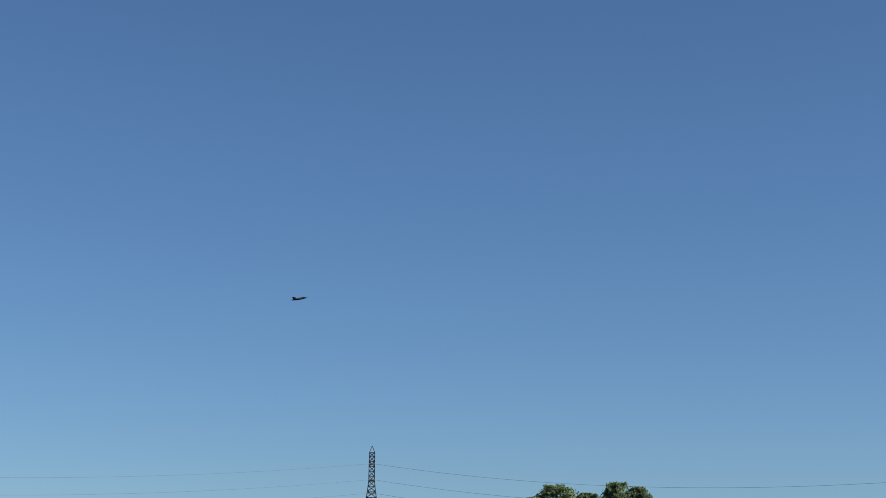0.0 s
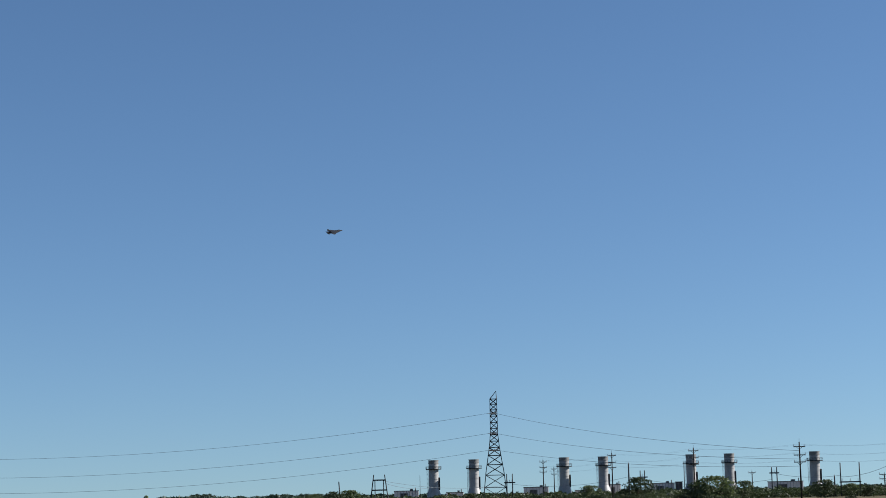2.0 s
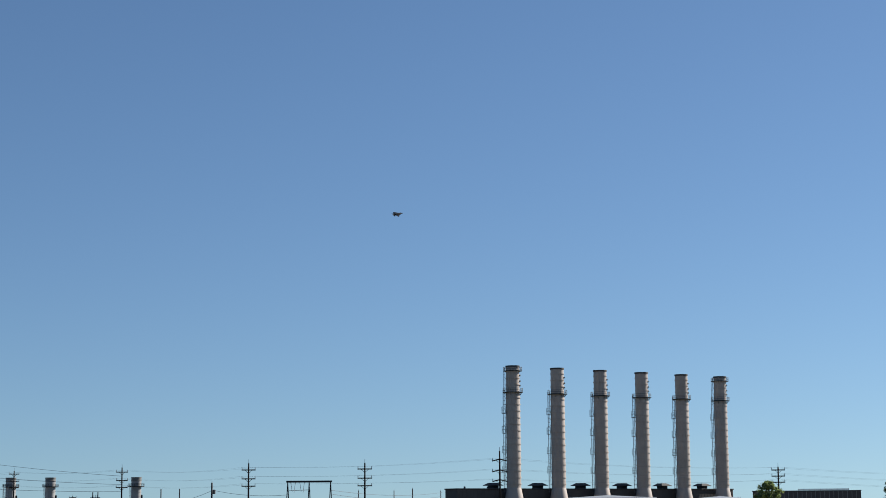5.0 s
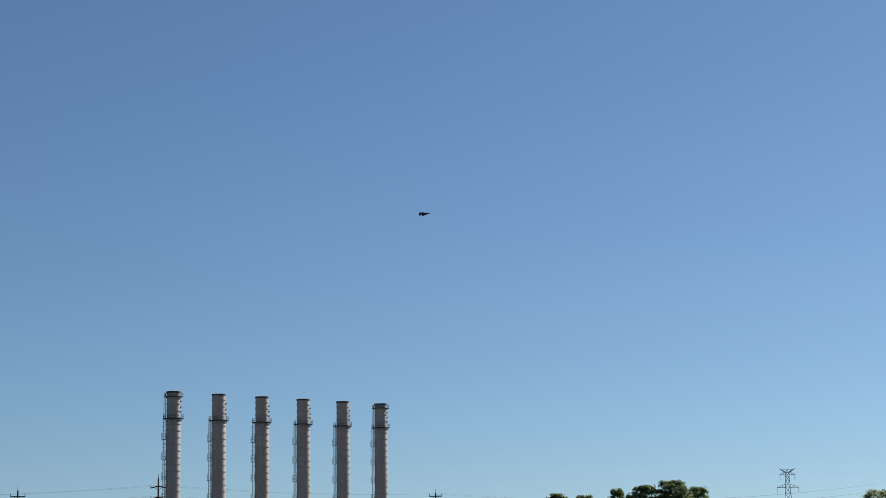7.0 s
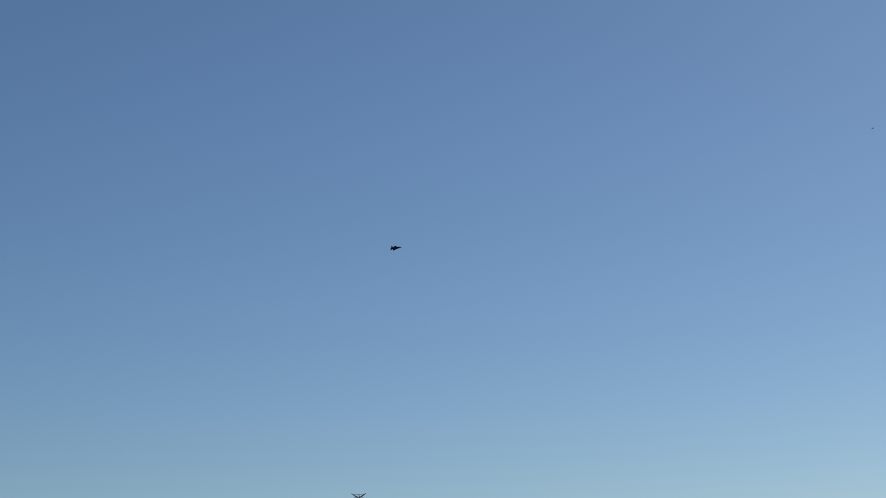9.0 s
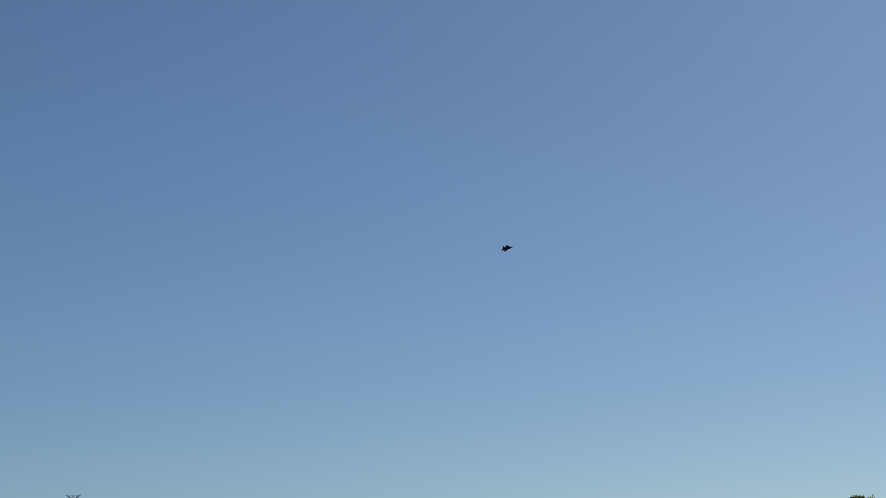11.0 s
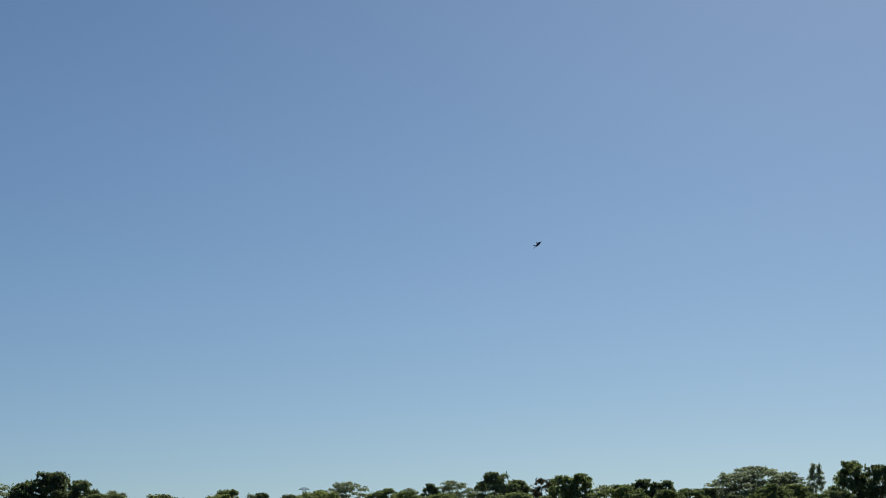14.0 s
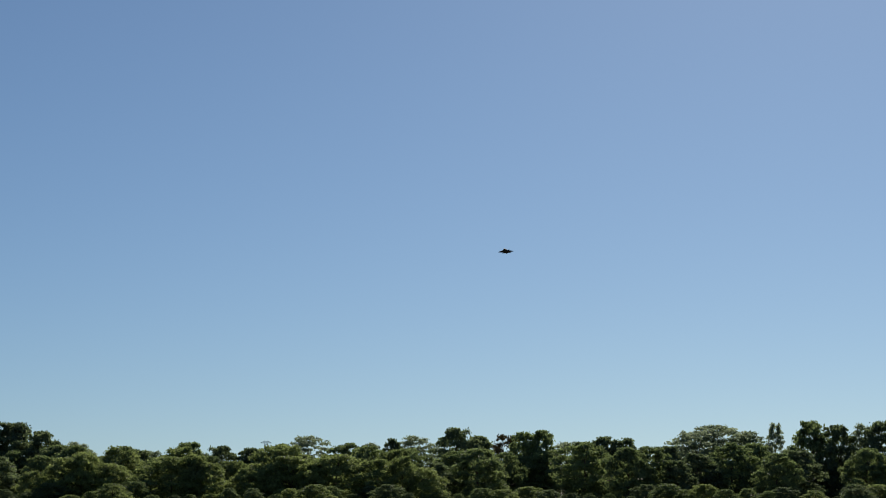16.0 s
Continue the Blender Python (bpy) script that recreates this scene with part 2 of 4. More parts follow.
DENSE = [make_tree("tree", 11 + i, LEAF_DARK, "dense dark green broadleaf tree in the backlit tree line", group="tree line", lobes=140, count=12000, leaf=0.023, low=0.05, ragged=0.32, size=(0.045, 0.11)) for i in range(3)]
MID = [make_tree("tree", 31 + i, LEAF_MID, "rounded green broadleaf tree in the tree line", group="tree line", lobes=140, count=11000, leaf=0.023, low=0.05, ragged=0.36, size=(0.04, 0.105)) for i in range(3)]
AIRY = [make_tree("tree", 51 + i, LEAF_PALE, "airy pale green tree with feathery open crown", group="tree line", lobes=180, count=9500, leaf=0.0165, low=0.12, flat=0.5, ragged=0.55, size=(0.035, 0.08), dome=-0.3) for i in range(3)]
RUST = make_tree("tree", 71, LEAF_RUST, "brownish green tree with thinning crown", group="tree line", lobes=80, count=6000, leaf=0.019, low=0.12, ragged=0.3)
LIGHT = [make_tree("tree", 81 + i, LEAF_LIGHT, "young sunlit yellow green tree before the tree line", group="tree line", lobes=150, count=10000, leaf=0.025, low=0.02, ragged=0.5, size=(0.045, 0.11), spread=(0.6, 0.6)) for i in range(2)]
BUSH = [make_tree("bush", 91 + i, (LEAF_HEDGE, LEAF_BUSH, LEAF_HEDGE, LEAF_BUSH)[i % 4], "low green bush at the field's edge", "bush", group="field hedge", lobes=60, count=2600, leaf=0.042, low=0.0, ragged=0.3, size=(0.08, 0.2), spread=(0.75, 0.75)) for i in range(4)]

# the tree line: bearing, elevation of the top, distance, kind, width
D0, D1, D2 = DENSE
M0, M1, M2 = MID
A0, A1, A2 = AIRY
L0, L1 = LIGHT
TREE_ROWS = (
    (2.22, 1.59, 250, M2, 0.874), (3.17, 1.35, 246, D1, 0.69), (4.07, 1.69, 252, D0, 0.6624), (4.77, 1.56, 255, D2, 0.5704), (1.47, 1.20, 248, M1, 0.736),
    (51.77, 1.00, 420, M1, 0.62), (55.98, 1.35, 330, D0, 0.75), (56.83, 1.28, 335, D2, 0.8), (57.88, 1.47, 300, M0, 0.5), (58.73, 1.56, 300, D1, 0.7), (59.64, 1.70, 300, D0, 0.85), (60.39, 1.49, 305, D2, 0.6),
    (61.74, 1.02, 330, M2, 0.9), (63.24, 1.00, 340, D1, 0.9), (64.65, 1.03, 340, D0, 0.9), (65.93, 1.30, 320, A1, 1.05), (67.25, 1.06, 210, M0, 0.9), (68.96, 1.41, 203, D1, 0.55), (70.20, 1.02, 196, M2, 0.9),
    (71.91, 1.27, 189, A2, 1.15), (73.18, 1.18, 166.6, D0, 0.9), (73.94, 1.51, 168, D2, 0.85), (74.84, 1.25, 165.2, D1, 0.75), (75.99, 0.93, 166.6, A0, 0.8), (77.59, 0.70, 168, D2, 0.75),
    (78.24, 0.67, 175, A1, 0.9), (79.44, 0.93, 171.5, M0, 0.75), (80.44, 0.81, 168, D1, 0.8), (81.39, 0.75, 168, D0, 0.8), (82.40, 0.89, 175, M1, 0.7), (83.20, 1.15, 179.2, A2, 1.0), (84.50, 0.92, 175, M2, 0.95),
    (85.20, 0.93, 183.4, A1, 0.7), (85.88, 1.06, 168, D0, 0.45), (86.66, 1.16, 180.6, A0, 0.95), (87.91, 1.40, 168, D1, 0.7), (88.61, 1.15, 172.2, D2, 0.7), (89.51, 1.20, 175, RUST, 0.7), (90.11, 1.28, 168, M0, 0.55), (90.66, 1.34, 168, M1, 0.55),
    (91.96, 0.97, 166.6, D2, 0.65), (92.62, 1.13, 168, D0, 0.7), (93.27, 1.08, 168, D1, 0.65), (94.67, 0.84, 168, D2, 0.6), (95.52, 1.33, 172.2, A1, 1.08), (96.22, 1.51, 175, A2, 1.275), (97.12, 1.30, 172.2, A0, 0.975), (98.01, 1.57, 170.8, A1, 0.36),
    (99.13, 1.62, 168, M2, 0.6), (99.93, 1.49, 168, D1, 0.62), (100.73, 1.54, 169.4, A0, 0.5), (101.33, 1.61, 166.6, D0, 0.7), (102.43, 1.51, 168, D2, 0.8), (103.83, 1.45, 168, M0, 0.8),
)
for i, (az, el, r, kind, wide) in enumerate(TREE_ROWS):
    plant(kind, az, el, r, wide, yaw=i * 67)
# a lower second row closes the line below the crowns
rng = random.Random(5)
az = 70.0
while az < 104:
    kind = rng.choice((D0, D1, D2, M0, M1, M2, A0, A1) if az > 87 else (D0, M0, M1, M2, L0, L1, A2))
    plant(kind, az, rng.uniform(0.6, 1.22) + (0.15 if az > 91 else 0) - 0.276 - 0.0061 * (az - 74), 160 + rng.uniform(-9, 9), rng.uniform(0.75, 1.15), rng.uniform(0, 360))
    az += rng.uniform(0.5, 0.85)
for az, el, wide, kind in ((75.6, 0.72, 1.0, L1), (77.0, 0.55, 1.1, L0), (78.9, 0.78, 1.2, L0), (80.0, 0.62, 1.0, L1), (82.7, 0.82, 1.1, L1), (84.1, 0.9, 1.1, L0), (85.4, 0.75, 1.1, L1), (86.9, 0.5, 1.2, L0), (81.3, 0.45, 1.0, L0), (76.2, 0.9, 0.8, L0), (79.6, 0.85, 0.7, L1), (83.5, 0.7, 0.8, L0), (86.2, 0.85, 0.7, L1), (74.6, 0.3, 0.9, L1)):
    plant(kind, az, el - 0.276 - 0.0061 * (az - 74), 149, wide, az * 31)

# low young growth closes the foot of the line
az = 70.5
while az < 103:
    plant(rng.choice((L0, M0, D1, M1, D2)), az, rng.uniform(-0.75, -0.3), 143 + rng.uniform(-4, 4), rng.uniform(1.1, 1.6), rng.uniform(0, 360), "low leafy young growth at the foot of the tree line")
    az += rng.uniform(0.45, 0.8)

# the hedge and bushes before the power plant: bearing, elevation of the top, distance, width
HEDGE = (
    (15.3, 0.14, 520, 1.2), (16.0, 0.26, 510, 1.0), (16.6, 0.34, 500, 0.9), (17.1, 0.37, 505, 0.9), (19.1, 0.10, 540, 1.2), (20.1, 0.14, 540, 1.3), (21.0, 0.19, 540, 1.2), (24.8, 0.36, 560, 0.9),
    (26.3, 0.58, 560, 0.8), (28.7, 0.56, 420, 1.1), (28.2, 0.4, 425, 1.0), (29.6, 0.4, 560, 0.8), (32.1, 0.38, 520, 0.9), (32.9, 0.24, 520, 0.9), (33.45, 0.16, 520, 1.0), (35.1, 0.27, 500, 0.6),
    (36.6, 0.46, 400, 0.95), (37.05, 0.5, 395, 0.95), (37.5, 0.42, 400, 0.9), (38.1, 0.27, 410, 1.1), (38.6, 0.18, 420, 1.1), (43.0, 0.12, 470, 1.0), (44.2, 0.14, 465, 1.0), (45.6, 0.25, 450, 1.0), (46.3, 0.40, 450, 1.1), (46.9, 0.44, 450, 1.1), (47.6, 0.27, 450, 1.0),
)
for i, (az, el, r, wide) in enumerate(HEDGE):
    plant(BUSH[i % 4], az, el, r, wide, i * 47)
# the continuous hedge on both sides of the mown field
az = 5.6
while az < 57:
    if not 29.3 < az < 36.0:
        plant(BUSH[rng.choice((0, 0, 0, 1, 2, 2, 2, 3))], az + rng.uniform(-0.08, 0.08), rng.uniform(-0.14, -0.04) if 38.3 < az < 43 else rng.uniform(-0.02, 0.1), 430 + rng.uniform(-20, 20), rng.uniform(1.0, 1.5), rng.uniform(0, 360))
    az += rng.uniform(0.2, 0.36)
# a nearer hedge hides the foot of the field on one side
az = 12.0
while az < 29.4:
    plant(BUSH[rng.choice((0, 0, 1, 2, 3))], az, rng.uniform(-0.2, -0.04), 300 + rng.uniform(-12, 12), rng.uniform(1.0, 1.5), rng.uniform(0, 360))
    az += rng.uniform(0.22, 0.36)
for az in (29.5, 29.9, 30.3, 30.8, 32.9, 33.2, 36.1):
    plant(BUSH[0], az, -0.22 + 0.1 * rng.random(), 330, 1.0, az * 40)
# a lone round-headed tree against the hills
plant(M2, 10.72, 0.34, 900, 0.55)


def foliage_band(name, label, rows, r0, r1, count, size, mat, seed, wave=0.03):
    """A long belt of far foliage, filled from the ground to an uneven top. rows: bearing, elevation of the top."""
    rs = np.random.RandomState(seed)
    a = rs.uniform(rows[0][0], rows[-1][0], count)
    el = np.interp(a, [q[0] for q in rows], [q[1] for q in rows])
    el = el + wave * np.sin(a * 9.1 + seed) * np.sin(a * 3.7 + 1) + 0.5 * wave * np.sin(a * 41 + seed) + 0.35 * wave * np.sin(a * 97)
    r = rs.uniform(r0, r1, count)
    top = np.maximum(0.4, EYE + r * np.tan(np.radians(el + TILT)))
    z = top * (1 - rs.rand(count) ** 1.6)
    p = np.stack([r * np.sin(np.radians(a)), r * np.cos(np.radians(a)), z], 1)
    v = (p[:, None, :] + rs.normal(size=(count, 3, 3)) * size * np.array([1, 1, 0.6])).reshape(-1, 3)
    v[:, 2] = np.maximum(v[:, 2], 0)
    me = bpy.data.meshes.new(name)
    me.from_pydata(v.tolist(), [], (np.arange(count)[:, None] * 3 + np.arange(3)).tolist())
    me.materials.append(mat)
    return tagged(new(name, me), label, "woods" if r0 > 1000 else "hedge", kind="stuff")


foliage_band("far_woods", "low distant ridge of hazy green woods", ((5.5, 0.0), (8.5, 0.06), (9.8, 0.13), (11.3, 0.23), (12.6, 0.30), (13.5, 0.18), (15.0, 0.24), (17.0, 0.20), (20.0, 0.14), (26.0, 0.12), (32.0, 0.15), (40.0, 0.16), (46.0, 0.14), (58.0, 0.12)), 2500, 2650, 70000, 1.9, HILL, 3)
foliage_band("back_hedge", "dark overgrown hedge behind the mown field", ((28.5, 0.05), (31.5, 0.10), (32.1, 0.2), (32.8, 0.12), (34.0, 0.09), (35.2, 0.10), (37.0, 0.1), (38.3, -0.03), (42.0, -0.06)), 560, 600, 30000, 0.34, LEAF_HEDGE, 4, 0.05)
foliage_band("plant_hedge", "dark green scrub around the power plant sheds", ((14.5, 0.08), (17.0, 0.2), (19.0, 0.08), (21.0, 0.13), (24.0, 0.12), (27.0, 0.16), (29.0, 0.12), (33.0, 0.14), (37.0, 0.1), (38.3, -0.02), (41.0, -0.05)), 720, 780, 40000, 0.42, LEAF_HEDGE, 5, 0.05)
# the dark hedge leaves put the shade under the trees into this belt's colour
foliage_band("undergrowth", "green undergrowth at the foot of the tree line, darkened as shade", ((68.0, -0.35), (76.0, -0.2), (84.0, -0.25), (92.0, -0.3), (106.0, -0.3)), 166, 174, 30000, 0.09, LEAF_HEDGE, 8, 0.15)
foliage_band("field_scrub", "dark scrub and small trees beyond the open field", ((4.5, -0.02), (9.0, 0.02), (13.0, 0.06), (17.0, 0.08)), 900, 960, 16000, 0.5, LEAF_HEDGE, 9, 0.05)


# ---- transmission towers and their lines ----
def lattice_face(bm, corners, levels, w):
    """X bracing on one face between two legs given as functions of height."""
    f, g = corners
    for a, b in zip(levels, levels[1:]):
        bar(bm, f(a), g(b), w, 4)
        bar(bm, g(a), f(b), w, 4)
        bar(bm, f(b), g(b), w, 4)


def lattice_tower(name, place, az, label, profile, levels, arms, leg=0.26, brace=0.13, peak=None, arm_h=0.9, mat=None):
    """A tower on four legs. profile: (height, half width); arms: (height, reach, direction) along local x or y."""
    t = thing(name, place, facing(az), label, "transmission tower", "lattice towers")
    mat = mat or STEEL
    hs, ws = [p[0] for p in profile], [p[1] for p in profile]

    def corner(sx, sy):
        return lambda z: Vector((sx * np.interp(z, hs, ws), sy * np.interp(z, hs, ws), z))

    cs = [corner(-1, -1), corner(1, -1), corner(1, 1), corner(-1, 1)]
    for c in cs:
        bm = B()
        for a, b in zip(hs, hs[1:]):
            bar(bm, c(a), c(b), leg, 4)
        part("leg", bm, mat, t)
    for i in range(4):
        bm = B()
        lattice_face(bm, (cs[i], cs[(i + 1) % 4]), levels, brace)
        part("bracing", bm, mat, t)
    for z, reach, axis in arms:
        w = float(np.interp(z, hs, ws))
        for s in (-1, 1):
            bm = B()
            d = Vector((s, 0, 0)) if axis == "x" else Vector((0, s, 0))
            o = Vector((0, 1, 0)) if axis == "x" else Vector((1, 0, 0))
            tip = d * reach + Vector((0, 0, z))
            for q in (-1, 1):
                bar(bm, d * w + o * w * q + Vector((0, 0, z)), tip, leg * 0.7)
                bar(bm, d * w + o * w * q + Vector((0, 0, z + arm_h)), tip, leg * 0.6)
            for k in (0.35, 0.65):
                bar(bm, (d * w).lerp(d * reach, k) + Vector((0, 0, z)), (d * w).lerp(d * reach, k) + Vector((0, 0, z + arm_h * (1 - k))), brace)
            part("crossarm", bm, mat, t)
    if peak:
        bm = B()
        top = hs[-1]
        for c in cs:
            bar(bm, c(top), Vector(peak), leg * 0.7)
        part("peak", bm, mat, t)
    return t


PROFILE = ((0, 4.7), (11, 3.5), (20.8, 1.95), (26, 1.4), (39.4, 1.3))
LEVELS = (0, 5.5, 10.2, 14.2, 17.7, 20.8, 23.2, 25.6, 28, 30.4, 32.8, 35.2, 37.4, 39.4)
ARMS = ((33.7, 4.6, "y"), (26.0, 5.2, "y"), (19.6, 5.6, "y"))
T1, T2 = bearing(-3.72, 874), bearing(21.77, 690)
lattice_tower("lattice_tower", T2, 21.77, "tall slender grey steel lattice tower carrying three wires", PROFILE, LEVELS, ARMS, peak=(1.1, 0, 42.4), leg=0.36, brace=0.22, mat=DARK_STEEL)
lattice_tower("lattice_tower", T1, -3.72, "tall slender grey steel lattice tower seen end-on", PROFILE, LEVELS, ARMS, peak=(0, 0, 42.7), leg=0.55, brace=0.3, mat=DARK_STEEL)

H3 = height(1.999, 900)
lattice_tower("lattice_tower", bearing(63.22, 900), 63.2, "distant grey lattice tower with stacked crossarms above the trees", ((0, 3.6), (H3 - 12, 1.3), (H3 - 2.2, 0.8)), (0, 8, 14, H3 - 12, H3 - 9, H3 - 6, H3 - 4, H3 - 2.2),
              ((H3 - 9.2, 5.4, "x"), (H3 - 3.0, 3.9, "x")), leg=0.3, brace=0.17, arm_h=1.6)
bm = B()
for s in (-1, 1):
    bar(bm, (0, 0, H3 - 2.2), (s * 3.7, 0, H3), 0.34)
    bar(bm, (s * 0.8, 0, H3 - 2.2), (s * 3.7, 0, H3), 0.24)
    bar(bm, (s * 0.8, 0, H3 - 3.0), (s * 0.2, 0, H3 - 0.6), 0.24)
    bar(bm, (s * 3.6, 0, H3 - 3.0), (s * 3.6, 0, H3 - 5.6), 0.16)
    bar(bm, (s * 5.2, 0, H3 - 9.2), (s * 5.2, 0, H3 - 11.6), 0.16)
bar(bm, (-3.0, 0, H3 - 0.5), (3.0, 0, H3 - 0.5), 0.16)
part("horn", bm, STEEL, [o for o in scene.objects if o.name.startswith("lattice_tower")][-1])
H4 = height(0.970, 1500)
lattice_tower("lattice_tower", bearing(81.85, 1500), 81.85, "faint far lattice tower just above the tree tops", ((0, 4), (H4 - 12, 1.6), (H4, 1.0)), (0, 8, 14, H4 - 12, H4 - 8, H4 - 4, H4),
              ((H4 - 8, 3.5, "x"), (H4 - 1.5, 4.5, "x")), leg=0.5, brace=0.3, arm_h=1.8)


def wire(p, q, sag, thick=0.055, label="thin sagging overhead power wire"):
    """One wire that hangs between two places."""
    p, q = Vector(p), Vector(q)
    cu = bpy.data.curves.new("power_line", "CURVE")
    cu.dimensions, cu.bevel_depth, cu.bevel_resolution = "3D", thick, 1
    sp = cu.splines.new("POLY")
    n = 28
    sp.points.add(n)
    for i in range(n + 1):
        k = i / n
        v = p.lerp(q, k)
        sp.points[i].co = (v.x, v.y, v.z - 4 * sag * k * (1 - k), 1)
    cu.materials.append(WIRE)
    return tagged(new("power_line", cu), label, "power line", "overhead wires")


def string_of(p, q, name="insulator", r=0.16):
    """A tension insulator: ribbed discs along a rod."""
    p, q = Vector(p), Vector(q)
    bm = B()
    bar(bm, p, q, r * 0.7, 6)
    for i in range(1, 9):
        c = p.lerp(q, i / 9)
        bar(bm, c - (q - p).normalized() * 0.05, c + (q - p).normalized() * 0.05, r * 2, 8)
    return tagged(part(name, bm, PORCELAIN), "grey ribbed tension insulator on a tower arm", "insulator", "tower insulators")


def offset(az, r, toward, z):
    return bearing(az, r - toward, z)


T0 = bearing(-33, 800)
P2 = bearing(31.38, 500)
P2_ARMS = [height(e, 500) for e in (1.42, 1.16, 0.94)]
for z, reach, pz in zip((33.7, 26.0, 19.6), (4.6, 5.2, 5.6), P2_ARMS):
    a, b = offset(-3.72, 874, reach, z), offset(21.77, 690, reach, z)
    d = (b - a).normalized()
    string_of(b, b - d * 2.4)
    string_of(a, a + d * 2.4)
    wire(a + d * 2.4, b - d * 2.4, 12.2, 0.055)
    left = (Vector((T0.x, T0.y, z)) - a).normalized()
    string_of(a, a + left * 2.4)
    wire(a + left * 2.4, Vector((T0.x, T0.y, z)), 11.0, 0.045)
    e = Vector((P2.x, P2.y, pz - 1.1))
    right = (e - b).normalized()
    string_of(b, b + right * 2.6)
    wire(b + right * 2.6, e, 2.2, 0.05)


# ---- wooden poles with three crossarms ----
def line_pole(az, r, top, arms, half, slant=0.0, label="weathered wooden utility pole with three insulator crossarms"):
    """Returns the pole and the wire ends of its arms, three levels by two sides."""
    h = height(top, r)
    t = thing("utility_pole", bearing(az, r), facing(az), label, "utility pole", "three-arm poles")
    bm = B()
    bar(bm, (0, 0, -0.1), (0, 0, h - 0.9), 0.52, 10, 0.34)
    part("pole", bm, POLE_WOOD, t, smooth=True)
    bm = B()
    bar(bm, (0, 0, h - 1.4), (0, 0, h), 0.12, 6, 0.08)
    part("lightning_rod", bm, DARK_STEEL, t)
    ends = []
    for el in arms:
        z = height(el, r)
        bm = B()
        for s in (-1, 1):
            bar(bm, (0, -0.25, z), (s * half, -0.25, z - slant), 0.26, 4)
            bar(bm, (s * 0.1, -0.2, z - 0.75), (s * half * 0.55, -0.2, z - slant * 0.55), 0.09, 4)
        arm = part("crossarm", bm, POLE_WOOD, t)
        for s in (-1, 1):
            bm = B()
            bar(bm, (s * half * 0.94, -0.25, z - slant), (s * half * 0.94, -0.25, z - slant + 0.62), 0.22, 6, 0.16)
            part("insulator", bm, PORCELAIN, arm, "grey pin insulator")
        m = t.matrix_basis
        ends.append([m @ Vector((s * half * 0.94, -0.25, z - slant + 0.62)) for s in (-1, 1)])
    return t, ends


LINE = (
    (23.31, 720, 1.27, (1.13, 0.95, 0.81), 1.45, 0), (25.50, 640, 1.45, (1.28, 1.07, 0.90), 1.5, 0), (28.08, 560, 1.56, (1.37, 1.15, 0.95), 1.55, 0), (31.38, 500, 1.67, (1.42, 1.16, 0.94), 1.6, 0),
    (35.34, 430, 1.80, (1.47, 1.19, 0.96), 1.65, 0), (39.03, 420, 1.80, (1.48, 1.19, 0.95), 1.7, 0), (43.34, 400, 2.15, (1.76, 1.42, 1.11), 1.7, 0.4), (52.11, 440, 1.55, (1.33, 1.14, 0.95), 1.6, 0),
)
ENDS = [line_pole(*row)[1] for row in LINE]
ENDS.append([[bearing(66, 520, z)] * 2 for z in (15, 13, 11)])
for k, (p, q) in enumerate(zip(ENDS, ENDS[1:])):
    for lp, lq in zip(p, q):
        for s in (0, 1):
            wire(lp[s], lq[s], (lp[s] - lq[s]).length ** 2 / 6500, 0.011)
small_pole, e = line_pole(23.65, 800, 1.02, (0.9, 0.74), 1.3, 0, "slim wooden utility pole with two short crossarms")
small_pole, e = line_pole(29.88, 760, 0.75, (0.64,), 1.5, 0, "slim wooden utility pole with one crossarm")
small_pole, e = line_pole(33.93, 620, 0.57, (0.5, 0.36), 1.7, 0, "short wooden utility pole with two crossarms")


# ---- substation frames, posts and masts ----
def post(az, el, r, w=0.4, lean=0.0, name="steel_post", label="plain dark steel post in the substation", can=False):
    h = height(el, r)
    t = thing(name, bearing(az, r), facing(az), label, "post", "substation posts")
    bm = B()
    bar(bm, (0, 0, -0.1), (lean, 0, h), w, 8, w * 0.75)
    part("shaft", bm, DARK_STEEL, t, smooth=True)
    bm = B()
    bar(bm, (lean - 0.02, 0, h), (lean + 0.02, 0, h + 0.35), w * 0.4, 6)
    part("cap", bm, PORCELAIN, t)
    if can:
        bm = B()
        lathe(bm, [(0.05, h - 3.2), (0.42, h - 3.15), (0.45, h - 2.0), (0.1, h - 1.9)], 12)
        bmesh.ops.translate(bm, verts=bm.verts, vec=(0.62, -0.1, 0))
        part("transformer", bm, STEEL, t, "grey pole transformer can")
    return t


for row in ((16.84, 0.63, 600, 0.5, -0.6), (19.37, 0.78, 700, 0.22), (26.02, 1.02, 620, 0.62), (27.76, 0.93, 700, 0.26), (32.41, 0.49, 560, 0.5), (35.05, 0.53, 560, 0.45), (38.83, 0.80, 640, 0.4), (39.96, 0.79, 640, 0.4), (40.55, 0.84, 620, 0.5), (41.45, 0.77, 640, 0.4)):
    post(*row)
post(34.19, 1.07, 520, 0.62, 0.0, label="thick dark pole with a transformer can", can=True)


